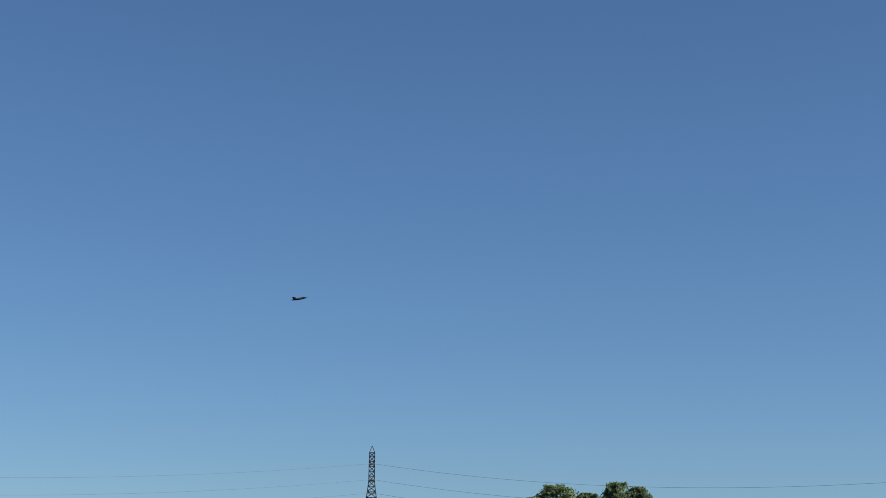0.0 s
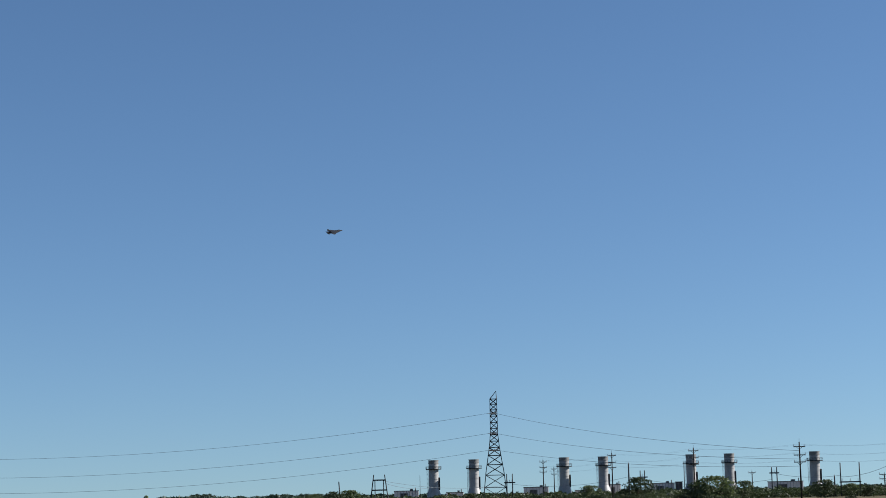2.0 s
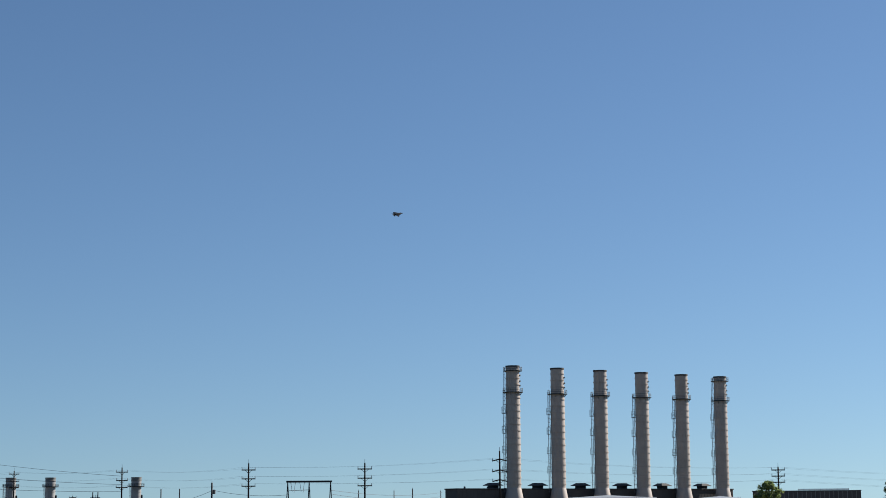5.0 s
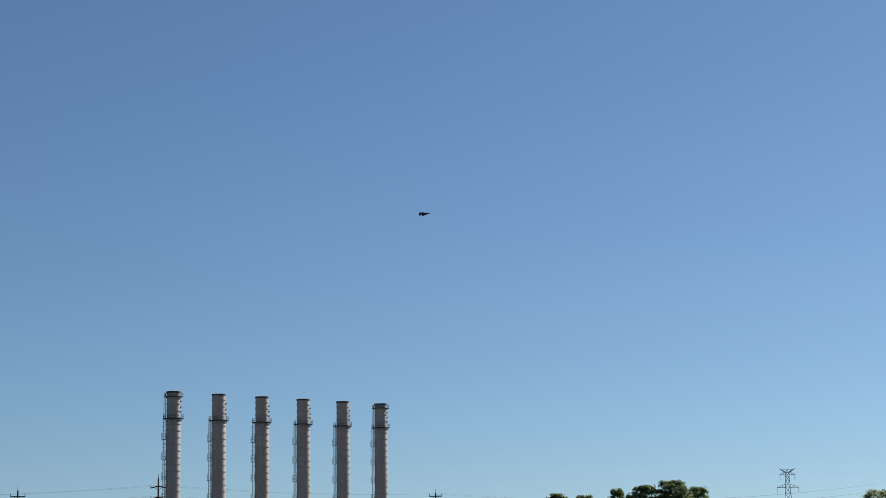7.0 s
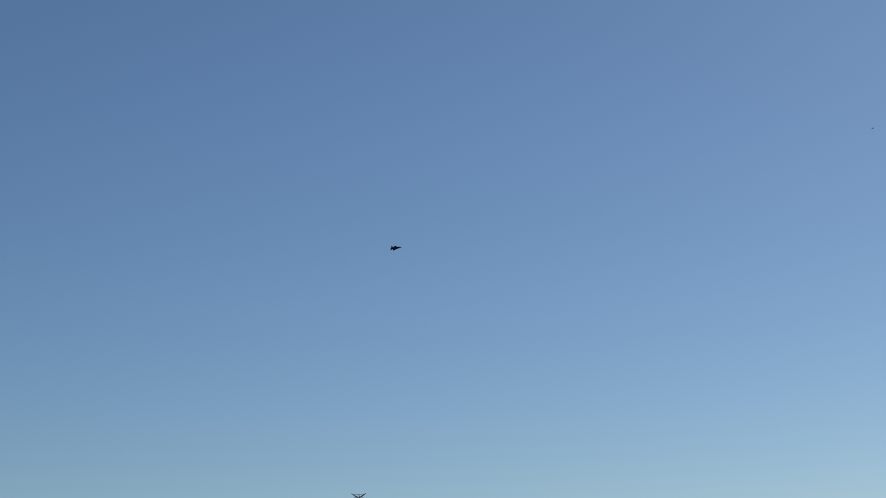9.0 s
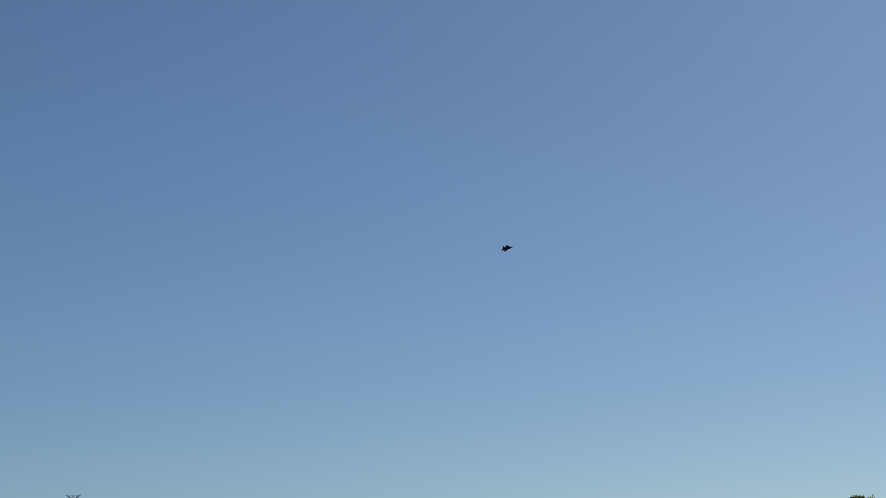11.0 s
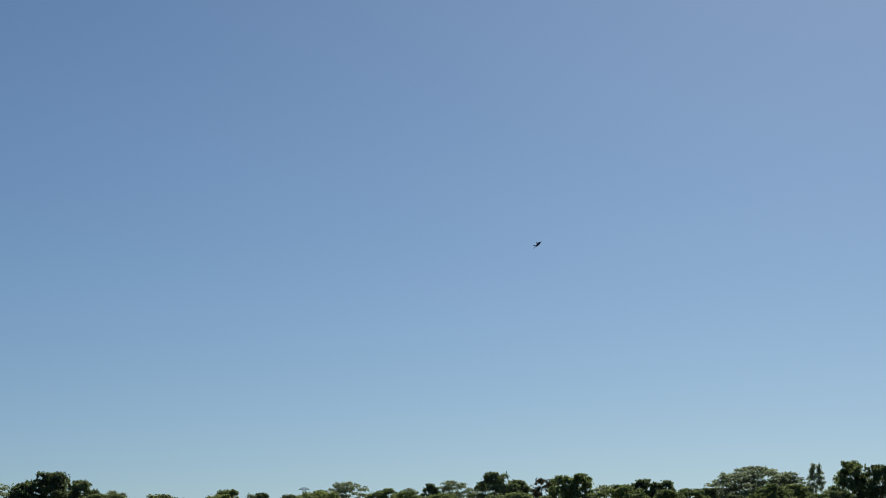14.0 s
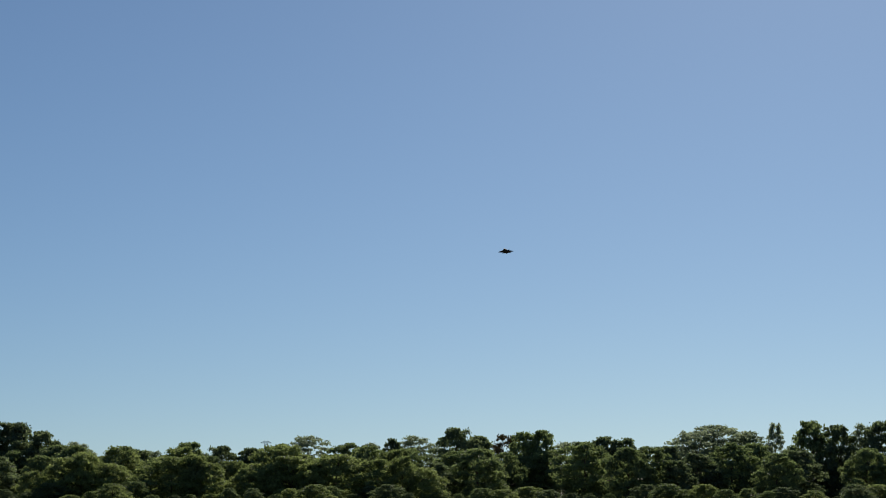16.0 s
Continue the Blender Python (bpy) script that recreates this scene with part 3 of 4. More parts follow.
def h_frame(az0, az1, el, bar_el, r, over=0.6, w=0.42, label="dark two-post frame with a crossbeam in the substation"):
    """Two posts and a crossbeam."""
    a = (az0 + az1) / 2
    half = r * math.tan(radians((az1 - az0) / 2))
    t = thing("switch_frame", bearing(a, r), facing(a), label, "switch frame", "substation frames")
    h, b = height(el, r), height(bar_el, r)
    for s in (-1, 1):
        bm = B()
        bar(bm, (s * half, 0, -0.1), (s * half, 0, h), w, 8, w * 0.8)
        part("post", bm, DARK_STEEL, t, smooth=True)
    bm = B()
    box(bm, -half - over, half + over, -0.16, 0.16, b - 0.2, b + 0.2)
    part("crossbeam", bm, DARK_STEEL, t)
    for i in range(3):
        bm = B()
        x = (i - 1) * half * 0.8
        bar(bm, (x, 0, b + 0.2), (x, 0, b + 1.0), 0.2, 6)
        part("insulator", bm, PORCELAIN, t)
    return t


h_frame(22.14, 22.32, 0.78, 0.5, 640, 1.0)
h_frame(26.38, 26.52, 0.79, 0.58, 640, 1.0)
h_frame(30.49, 30.65, 0.80, 0.62, 620, 0.8)
h_frame(32.60, 33.18, 0.89, 0.29, 560, 0.4)


def portal(az0, az1, el, r, legs, label):
    """A dead-end gantry: splayed two-legged supports under a long beam."""
    a = (az0 + az1) / 2
    half = r * math.tan(radians((az1 - az0) / 2))
    h = height(el, r)
    t = thing("line_gantry", bearing(a, r), facing(a), label, "line gantry", "substation frames")
    for i in range(legs):
        x = -half + 2 * half * i / (legs - 1)
        bm = B()
        for s in (-1, 1):
            bar(bm, (x + s * 0.55, s * 1.0, -0.1), (x, 0, h), 0.34, 4, 0.26)
        bar(bm, (x - 0.3, -0.55, h * 0.45), (x + 0.3, 0.55, h * 0.45), 0.18, 4)
        part("support", bm, DARK_STEEL, t)
    bm = B()
    box(bm, -half - 0.4, half + 0.4, -0.28, 0.28, h - 0.3, h + 0.2)
    part("beam", bm, DARK_STEEL, t)
    return t, half, h


g, half, h = portal(36.58, 37.94, 1.10, 470, 3, "dark steel line gantry with a long level beam")
for i in range(5):
    bm = B()
    x = -half + (i + 0.7) * half * 0.21
    bar(bm, (x, 0, h - 0.3), (x + 0.35 * (-1) ** i, -0.3, h - 2.6 - 0.25 * (i % 2)), 0.13, 5)
    part("jumper", bm, PORCELAIN, g, "hanging insulator string")
bm = B()
bar(bm, (-half + 0.3, 0, h - 2.4), (-0.3, 0, h - 2.2), 0.14, 5)
part("bus_bar", bm, STEEL, g)


def a_frame(az, r, el, w_top, w_bot):
    t = thing("line_gantry", bearing(az, r), facing(az), "splayed dark steel A-frame gantry with two crossbeams", "line gantry", "substation frames")
    h = height(el, r)
    a, b = w_top / 2, w_bot / 2
    for s in (-1, 1):
        bm = B()
        bar(bm, (s * b, 0, -0.1), (s * a, 0, h), 0.42, 4, 0.32)
        bar(bm, (s * b * 0.45, 1.2, -0.1), (s * a * 0.8, 0, h - 1.8), 0.3, 4)
        part("support", bm, DARK_STEEL, t)
    for z, k in ((h - 1.8, 0.95), (h * 0.5, 1.1)):
        bm = B()
        box(bm, -a * 1.15 - (h - z) * 0.09 * k, a * 1.15 + (h - z) * 0.09 * k, -0.2, 0.2, z - 0.22, z + 0.22)
        part("crossbeam", bm, DARK_STEEL, t)
    return t


a_frame(18.07, 600, 0.84, 3.6, 6.4)

# low switchgear bus behind the field
for az0, az1, el in ((39.05, 39.85, 0.24), (40.55, 41.6, 0.25), (37.2, 38.6, 0.22)):
    r = 650
    a, half = (az0 + az1) / 2, r * math.tan(radians((az1 - az0) / 2))
    t = thing("switchgear_rack", bearing(a, r), facing(a), "low grey steel switchgear rack with insulators", "switchgear", "substation frames")
    z = height(el, r)
    bm = B()
    box(bm, -half, half, -0.25, 0.25, z - 0.5, z - 0.1)
    box(bm, -half, half, 1.6, 2.0, z - 0.9, z - 0.6)
    part("beam", bm, STEEL, t)
    n = int(half * 2 / 1.7)
    for i in range(n + 1):
        x = -half + 2 * half * i / n
        bm = B()
        if i % 2 == 0:
            bar(bm, (x, 0, -0.1), (x, 0, z - 0.5), 0.3, 6)
            part("post", bm, STEEL, t)
        else:
            bar(bm, (x, 0, z - 1.5), (x, 0, z + 0.25), 0.34, 6)
            part("insulator", bm, PORCELAIN, t)

# slack service cables between the posts
for a0, r0, e0, a1, r1, e1, sag in ((32.6, 560, 0.45, 34.19, 520, 0.83, 0.9), (34.19, 520, 0.85, 36.58, 470, 0.68, 0.8), (34.19, 520, 0.6, 36.58, 470, 0.5, 0.8), (30.6, 620, 0.6, 32.6, 560, 0.5, 0.9), (18.3, 600, 0.62, 22.1, 640, 0.42, 1.6),
                                    (18.3, 600, 0.55, 19.8, 640, 0.4, 1.0), (22.3, 640, 0.45, 26.0, 620, 0.6, 1.8), (26.5, 640, 0.5, 30.5, 620, 0.42, 1.8), (37.94, 470, 0.82, 41.5, 640, 0.72, 1.2), (37.94, 470, 0.7, 41.5, 640, 0.6, 1.4), (37.94, 470, 0.5, 41.5, 640, 0.4, 1.2)):
    wire(bearing(a0, r0, height(e0, r0)), bearing(a1, r1, height(e1, r1)), sag, 0.05, "dark slack service cable in the substation")


# ---- the small turbine stacks and their sheds ----
def turbine_stack(az, r=895.0):
    h = height(1.26, r)
    t = thing("turbine_stack", bearing(az, r), facing(az), "short pale metal turbine exhaust stack with a service platform", "smokestack", "turbine stacks")
    bm = B()
    lathe(bm, [(3.45, -0.1), (3.45, 0.0), (3.45, 3.3), (3.4, 3.45), (2.55, 6.2), (2.5, 6.4), (2.45, h - 1.7), (2.45, h - 1.6)], 32)
    part("shell", bm, ALUMINIUM, t, smooth=True)
    bm = B()
    lathe(bm, [(2.5, h - 1.9), (2.62, h - 1.8), (2.62, h - 1.5), (2.5, h - 1.4), (2.5, h - 0.4), (2.64, h - 0.3), (2.64, h), (2.3, h), (2.3, h - 1.0)], 32)
    part("collar", bm, COLLAR, t, "weathered grey collar")
    zp = height(0.98, r)
    bm = B()
    lathe(bm, [(2.4, zp - 0.3), (3.9, zp - 0.3), (3.9, zp + 0.1), (2.4, zp + 0.1)], 24, cap=False)
    pf = part("platform", bm, DARK_STEEL, t)
    for zz in (0.55, 1.1):
        bm = B()
        lathe(bm, [(3.82, zp + zz), (3.94, zp + zz), (3.94, zp + zz + 0.16), (3.82, zp + zz + 0.16)], 24, cap=False)
        part("rail", bm, DARK_STEEL, pf)
    for i in range(14):
        a = 2 * math.pi * i / 14
        bm = B()
        bar(bm, (3.88 * math.cos(a), 3.88 * math.sin(a), zp), (3.88 * math.cos(a), 3.88 * math.sin(a), zp + 1.2), 0.13, 4)
        part("baluster", bm, DARK_STEEL, pf)
    for zz in (6.4, 8.6, 10.8, 13.0):
        if zz < zp - 0.5:
            bm = B()
            lathe(bm, [(2.44, zz), (2.56, zz), (2.56, zz + 0.16), (2.44, zz + 0.16)], 28, cap=False)
            part("hoop", bm, ALUMINIUM, t)
    bm = B()
    box(bm, 2.3, 3.15, -0.9, 0.4, 5.5, zp - 4.2, 0.08)
    part("duct", bm, DARK_STEEL, t)
    bm = B()
    for x in (-3.35, -2.75):
        bar(bm, (x, -0.3, 0), (x, -0.3, zp + 1), 0.12, 4)
    for i in range(24):
        z = 0.5 + i * (zp - 0.5) / 24
        bar(bm, (-3.35, -0.3, z), (-2.75, -0.3, z), 0.08, 4)
    part("ladder", bm, STEEL, t)
    return t


for az in (19.81, 21.10, 23.98, 25.22, 27.99, 29.19, 31.83):
    turbine_stack(az)


def shed(az0, az1, el, r, mat, label, roof_gear=True, depth=12.0):
    a, half, h = (az0 + az1) / 2, r * math.tan(radians((az1 - az0) / 2)), height(el, r)
    t = thing("plant_shed", bearing(a, r), facing(a), label, "shed", "turbine sheds")
    bm = B()
    box(bm, -half, half, 0, depth, -0.1, h, 0.06)
    part("wall", bm, mat, t)
    bm = B()
    box(bm, -half - 0.15, half + 0.15, -0.15, depth + 0.15, h + 0.004, h + 0.3)
    part("roof", bm, SIDING_DARK, t)
    n = max(2, int(half * 2 / 1.5))
    for i in range(1, n):
        bm = B()
        x = -half + 2 * half * i / n
        box(bm, x - 0.08, x + 0.08, -0.08, -0.003, 0, h - 0.1)
        part("rib", bm, SIDING_PALE, t)
    bm = B()
    box(bm, -half * 0.5, half * 0.1, -0.06, -0.003, h * 0.45, h * 0.8)
    part("louvre", bm, SIDING_DARK, t)
    if roof_gear:
        bm = B()
        box(bm, half * 0.3, half * 0.55, 2, 4, h + 0.3, h + 1.1)
        bar(bm, (half * 0.75, 3, h + 0.3), (half * 0.75, 3, h + 1.7), 0.5, 8)
        part("roof_unit", bm, STEEL, t)
    return t


PALE = "long off-white panelled turbine shed with a flat roof"
for row in ((18.54, 19.32, 0.30), (22.67, 23.46, 0.33), (25.35, 25.75, 0.36), (26.68, 27.45, 0.37), (30.35, 31.45, 0.34)):
    shed(*row, 905, WHITE_PANEL, PALE)
shed(27.47, 27.70, 0.40, 900, SIDING_DARK, "dark grey metal equipment shed beside a turbine stack", False, 6)
shed(20.2, 20.75, 0.22, 915, WHITE_PANEL, PALE)
shed(24.3, 24.9, 0.2, 915, WHITE_PANEL, PALE)


# ---- the six tall stacks and the boiler house ----
C1, C6 = bearing(43.79, 560), bearing(50.38, 620)
ROW = (C6 - C1) / 5
ROW_YAW = math.degrees(math.atan2(ROW.y, ROW.x))
TOP = height(4.735, 560)


def ring(bm, r0, r1, z0, z1, seg=40):
    return lathe(bm, [(r0, z0), (r1, z0), (r1, z1), (r0, z1), (r0, z0)], seg, cap=False)


def tall_stack():
    """A tall stack at the origin; its ladder climbs at local -x."""
    t = thing("tall_stack", (0, 0, 0), 0, "tall tan metal smokestack with seams, platform and caged ladder", "smokestack", "tall stacks")
    R0 = 2.22
    zc, zb = height(0.83, 560), height(0.50, 560)
    bm = B()
    lathe(bm, [(2.9, -0.1), (2.9, 0.0), (2.9, zb - 0.1), (2.86, zb + 0.1), (2.28, zc), (R0, zc + 0.15), (R0, zc + 0.4), (R0, TOP - 9.1), (R0 - 0.02, TOP - 9.0), (2.11, TOP - 8.6), (2.1, TOP - 8.5), (2.1, TOP - 0.6), (2.1, TOP - 0.5)], 48)
    part("shell", bm, STACK_PAINT, t, smooth=True)
    bm = B()
    ring(bm, 1.85, 2.26, TOP - 0.5, TOP)
    part("rim", bm, DARK_RIM, t, "sooty dark top rim")
    z, i = zc + 1.2, 0
    while z < TOP - 1:
        if abs(z - (TOP - 8.3)) > 0.8:
            bm = B()
            ring(bm, 2.0, (R0 if z < TOP - 9 else 2.1) + 0.17, z, z + 0.3)
            part("seam", bm, STACK_PAINT, t)
        z += 2.06
    # the ring platform below the top
    zp = TOP - 8.3
    bm = B()
    ring(bm, 2.1, 3.15, zp - 0.18, zp + 0.02, 32)
    pf = part("platform", bm, DARK_STEEL, t)
    for zz in (0.55, 1.1):
        bm = B()
        ring(bm, 3.08, 3.15, zp + zz, zp + zz + 0.09, 32)
        part("rail", bm, STEEL, pf)
    for k in range(16):
        a = 2 * math.pi * k / 16
        bm = B()
        bar(bm, (3.11 * math.cos(a), 3.11 * math.sin(a), zp), (3.11 * math.cos(a), 3.11 * math.sin(a), zp + 1.15), 0.09, 4)
        part("baluster", bm, STEEL, pf)
    for k in range(8):
        a = 2 * math.pi * (k + 0.5) / 8
        bm = B()
        bar(bm, (2.1 * math.cos(a), 2.1 * math.sin(a), zp - 1.2), (3.0 * math.cos(a), 3.0 * math.sin(a), zp - 0.2), 0.14, 4)
        part("bracket", bm, STEEL, pf)
    # ladder with safety cage and rest landings
    lad_top = zp + 0.6
    bm = B()
    for y in (-0.25, 0.25):
        bar(bm, (-2.55, y, zb), (-2.55, y, lad_top), 0.09, 4)
    zz = zb
    while zz < lad_top:
        bar(bm, (-2.55, -0.25, zz), (-2.55, 0.25, zz), 0.05, 4)
        zz += 0.45
    lad = part("ladder", bm, STEEL, t)
    bm = B()
    for y in (-0.42, 0, 0.42):
        bar(bm, (-3.2 + abs(y) * 0.4, y, zb + 2), (-3.2 + abs(y) * 0.4, y, lad_top), 0.07, 4)
    part("cage_strap", bm, STEEL, lad)
    zz = zb + 2
    while zz < lad_top:
        bm = B()
        for y0, x0, y1, x1 in ((-0.42, -2.5, -0.42, -3.03), (-0.42, -3.03, 0, -3.2), (0, -3.2, 0.42, -3.03), (0.42, -3.03, 0.42, -2.5)):
            bar(bm, (x0, y0, zz), (x1, y1, zz), 0.07, 4)
        part("cage_hoop", bm, STEEL, lad)
        zz += 1.3
    for k in range(4):
        z0 = zp - 6.6 - k * 6.15
        bm = B()
        box(bm, -3.55, -2.15, -0.75, 0.75, z0 - 0.1, z0)
        for x, y in ((-3.5, -0.7), (-3.5, 0.7), (-2.3, -0.7), (-2.3, 0.7)):
            bar(bm, (x, y, z0), (x, y, z0 + 2.0), 0.09, 4)
        for dz in (1.0, 2.0):
            bar(bm, (-3.5, -0.7, z0 + dz), (-3.5, 0.7, z0 + dz), 0.09, 4)
            bar(bm, (-3.5, -0.7, z0 + dz), (-2.3, -0.7, z0 + dz), 0.09, 4)
        part("landing", bm, STEEL, t)
    # sampling ports on the upper shell
    for k, dz in enumerate((-3.1, -4.9, -6.3)):
        bm = B()
        bar(bm, (2.0 * math.cos(0.3), -2.0 * math.sin(0.3), TOP + dz), (2.5 * math.cos(0.3), -2.5 * math.sin(0.3), TOP + dz), 0.5, 8)
        part("port", bm, STEEL, t)
    return t


STACK = tall_stack()


def top_platform(t):
    """The extra platform round the rim of the end stacks."""
    zp = TOP - 1.6
    bm = B()
    ring(bm, 2.05, 3.0, zp - 0.15, zp + 0.02, 32)
    pf = part("rim_platform", bm, DARK_STEEL, t)
    bm = B()
    for dz in (0.5, 1.05):
        ring(bm, 2.92, 3.0, zp + dz, zp + dz + 0.1, 32)
    part("rail", bm, STEEL, pf)
    for k in range(16):
        a = 2 * math.pi * k / 16
        bm = B()
        bar(bm, (2.96 * math.cos(a), 2.96 * math.sin(a), zp), (2.96 * math.cos(a), 2.96 * math.sin(a), zp + 1.1), 0.09, 4)
        part("baluster", bm, STEEL, pf)
    bm = B()
    for y in (-0.25, 0.25):
        bar(bm, (-2.45, y, zp - 7), (-2.45, y, zp + 1), 0.09, 4)
    for y in (-0.4, 0.4):
        bar(bm, (-2.95, y, zp - 6.2), (-2.95, y, zp), 0.07, 4)
    for k in range(7):
        z = zp - 6.2 + k
        bar(bm, (-2.4, -0.4, z), (-2.95, -0.4, z), 0.06, 4)
        bar(bm, (-2.95, -0.4, z), (-2.95, 0.4, z), 0.06, 4)
    part("upper_ladder", bm, STEEL, t)


for i in range(6):
    p = C1 + ROW * i
    a = math.degrees(math.atan2(p.x, p.y))
    m = Matrix.Translation(p) @ Matrix.Rotation(radians(facing(a) + 8), 4, "Z")
    if i == 0:
        STACK.matrix_basis, s = m, STACK
    else:
        s = copy_thing(STACK, m)
    if i == 5:
        top_platform(s)
        s["label"] = "tall tan metal smokestack with a second platform at its rim"
top_platform(STACK)
STACK["label"] = "tall tan metal smokestack with a second platform at its rim"


def boiler_house():
    """A long flat-roofed hall along the row of stacks; local x runs along the row from the first stack."""
    t = thing("boiler_house", C1, ROW_YAW, "long low industrial hall, dark siding above a pale base", "industrial building")
    x0, x1, y0, y1 = -19.6, 5 * ROW.length + 8, 3.2, 9.5
    h, hb = height(0.81, 552), height(0.43, 552)
    bm = B()
    box(bm, x0, x1, y0, y1, -0.1, hb)
    part("base_wall", bm, SIDING_PALE, t, "pale concrete base wall")
    bm = B()
    box(bm, x0, x1, y0 + 0.06, y1, hb + 0.004, h)
    part("upper_wall", bm, SIDING_DARK, t, "dark ribbed metal siding")
    bm = B()
    box(bm, x0 - 0.25, x1 + 0.25, y0 - 0.2, y1 + 0.25, h + 0.004, h + 0.35, 0.05)
    part("parapet", bm, DARK_RIM, t)
    bm = B()
    box(bm, 14, x1, y1 + 0.3, y1 + 30, -0.1, h + 0.1)
    part("rear_hall", bm, SIDING_DARK, t)
    for i in range(84):
        x = x0 + 0.7 + i * (x1 - x0 - 1.4) / 83
        bm = B()
        box(bm, x - 0.06, x + 0.06, y0 + 0.03, y0 + 0.057, hb + 0.1, h - 0.05)
        part("rib", bm, SIDING_DARK, t)
    for i in range(22):
        x = x0 + 2 + i * 6
        if x < x1 - 1:
            bm = B()
            box(bm, x - 0.22, x + 0.22, y0 - 0.1, y0 - 0.003, 0, hb - 0.05)
            part("pilaster", bm, SIDING_PALE, t)
    bm = B()
    bar(bm, (x0 + 7, y0 - 0.2, 0), (x0 + 7, y0 - 0.2, h - 3), 0.3, 8)
    part("downpipe", bm, STEEL, t)
    for x in (x0 + 3.5, x0 + 12.5):
        bm = B()
        lathe(bm, [(0.3, h + 0.35), (0.3, h + 0.7), (0.45, h + 0.75), (0.1, h + 0.95)], 10)
        bmesh.ops.translate(bm, verts=bm.verts, vec=(x, y0 + 1, 0))
        part("roof_cap", bm, DARK_STEEL, t)
    for az in (43.14, 44.56, 45.92, 47.23, 48.5, 49.75):
        # the hood whose bearing from the eye is az
        d = bearing(az, 1)
        n = Vector((-ROW.y, ROW.x, 0)).normalized()
        o = C1 + n * (y0 + 4)
        u = ROW.normalized()
        s = (d.x * o.y - d.y * o.x) / (d.y * u.x - d.x * u.y)
        bm = B()
        box(bm, s - 1.25, s + 1.25, y0 + 3, y0 + 5.6, h + 0.35, h + 1.25, 0.05)
        hood = part("roof_vent", bm, DARK_STEEL, t)
        bm = B()
        v = [bm.verts.new((s + sx * a, y0 + 4.3 + sy * a, z)) for a, z in ((2.3, h + 1.23), (2.3, h + 1.38), (1.1, h + 2.15)) for sx, sy in ((-1, -1), (1, -1), (1, 1), (-1, 1))]
        for k in (0, 4):
            for q in range(4):
                bm.faces.new((v[k + q], v[k + (q + 1) % 4], v[k + 4 + (q + 1) % 4], v[k + 4 + q]))
        bm.faces.new(v[8:])
        bm.faces.new(v[:4][::-1])
        part("vent_hood", bm, DARK_RIM, hood)
    return t


boiler_house()


def storage_tank(az0, az1, el, r):
    a, R1, h = (az0 + az1) / 2, r * math.tan(radians((az1 - az0) / 2)), height(el, r)
    t = thing("storage_tank", bearing(a, r), facing(a), "wide grey cylindrical steel storage tank with a shallow cone roof", "storage tank", "storage tanks")
    bm = B()
    lathe(bm, [(R1, -0.1), (R1, h - 0.7)], 72)
    part("shell", bm, TANK, t, smooth=False)
    bm = B()
    lathe(bm, [(R1 + 0.12, h - 0.7), (R1 + 0.12, h - 0.5), (0.6, h + 0.25), (0.1, h + 0.3)], 72)
    part("roof", bm, TANK, t)
    for k in range(1, 4):
        bm = B()
        ring(bm, R1 - 0.05, R1 + 0.05, k * h / 4, k * h / 4 + 0.12, 72)
        part("weld_band", bm, STACK_SEAM, t)
    bm = B()
    for x in (-0.3, 0.3):
        bar(bm, (R1 * 0.55 + x, -R1 * 0.84 - 0.15, 0), (R1 * 0.55 + x, -R1 * 0.84 - 0.15, h), 0.08, 4)
    for k in range(14):
        bar(bm, (R1 * 0.55 - 0.3, -R1 * 0.84 - 0.15, 0.3 + k * 0.42), (R1 * 0.55 + 0.3, -R1 * 0.84 - 0.15, 0.3 + k * 0.42), 0.06, 4)
    part("ladder", bm, STEEL, t)
    return t


storage_tank(45.24, 48.29, 0.56, 505)
storage_tank(49.20, 51.35, 0.50, 512)
shed(51.3, 54.62, 0.66, 640, SIDING_DARK, "long low dark plant hall with a white railing on its roof", False, 14)


def roof_railing(az0, az1, el, r):
    """A long white-painted rail on posts that stands on the low hall's roof."""
    a, half, top = (az0 + az1) / 2, r * math.tan(radians((az1 - az0) / 2)), height(el, r)
    base = height(0.66, 640) + 0.3
    t = thing("roof_railing", bearing(a, r, base), facing(a), "long white-painted guard rail on a flat roof", "railing")
    top -= base
    for z in (top, top * 0.5):
        bm = B()
        box(bm, -half, half, -0.08, 0.08, z - 0.14, z + 0.06)
        part("rail", bm, WHITE_PANEL, t)
    n = 9
    for i in range(n + 1):
        x = -half + 2 * half * i / n
        bm = B()
        bar(bm, (x, 0, 0), (x, 0, top + 0.12), 0.14, 6)
        part("post", bm, STEEL, t)
    return t


roof_railing(52.71, 54.25, 0.73, 642)


# ---- the jet ----
def loft(bm, rows, seg=20):
    """A body along x from rows of (x, half width, half height, centre z)."""
    rings = [[bm.verts.new((x, w * math.cos(2 * math.pi * i / seg), z + h * math.sin(2 * math.pi * i / seg))) for i in range(seg)] for x, w, h, z in rows]
    for a, b in zip(rings, rings[1:]):
        for i in range(seg):
            bm.faces.new((a[i], a[(i + 1) % seg], b[(i + 1) % seg], b[i]))
    bm.faces.new(rings[0][::-1])
    bm.faces.new(rings[-1])
    return bm


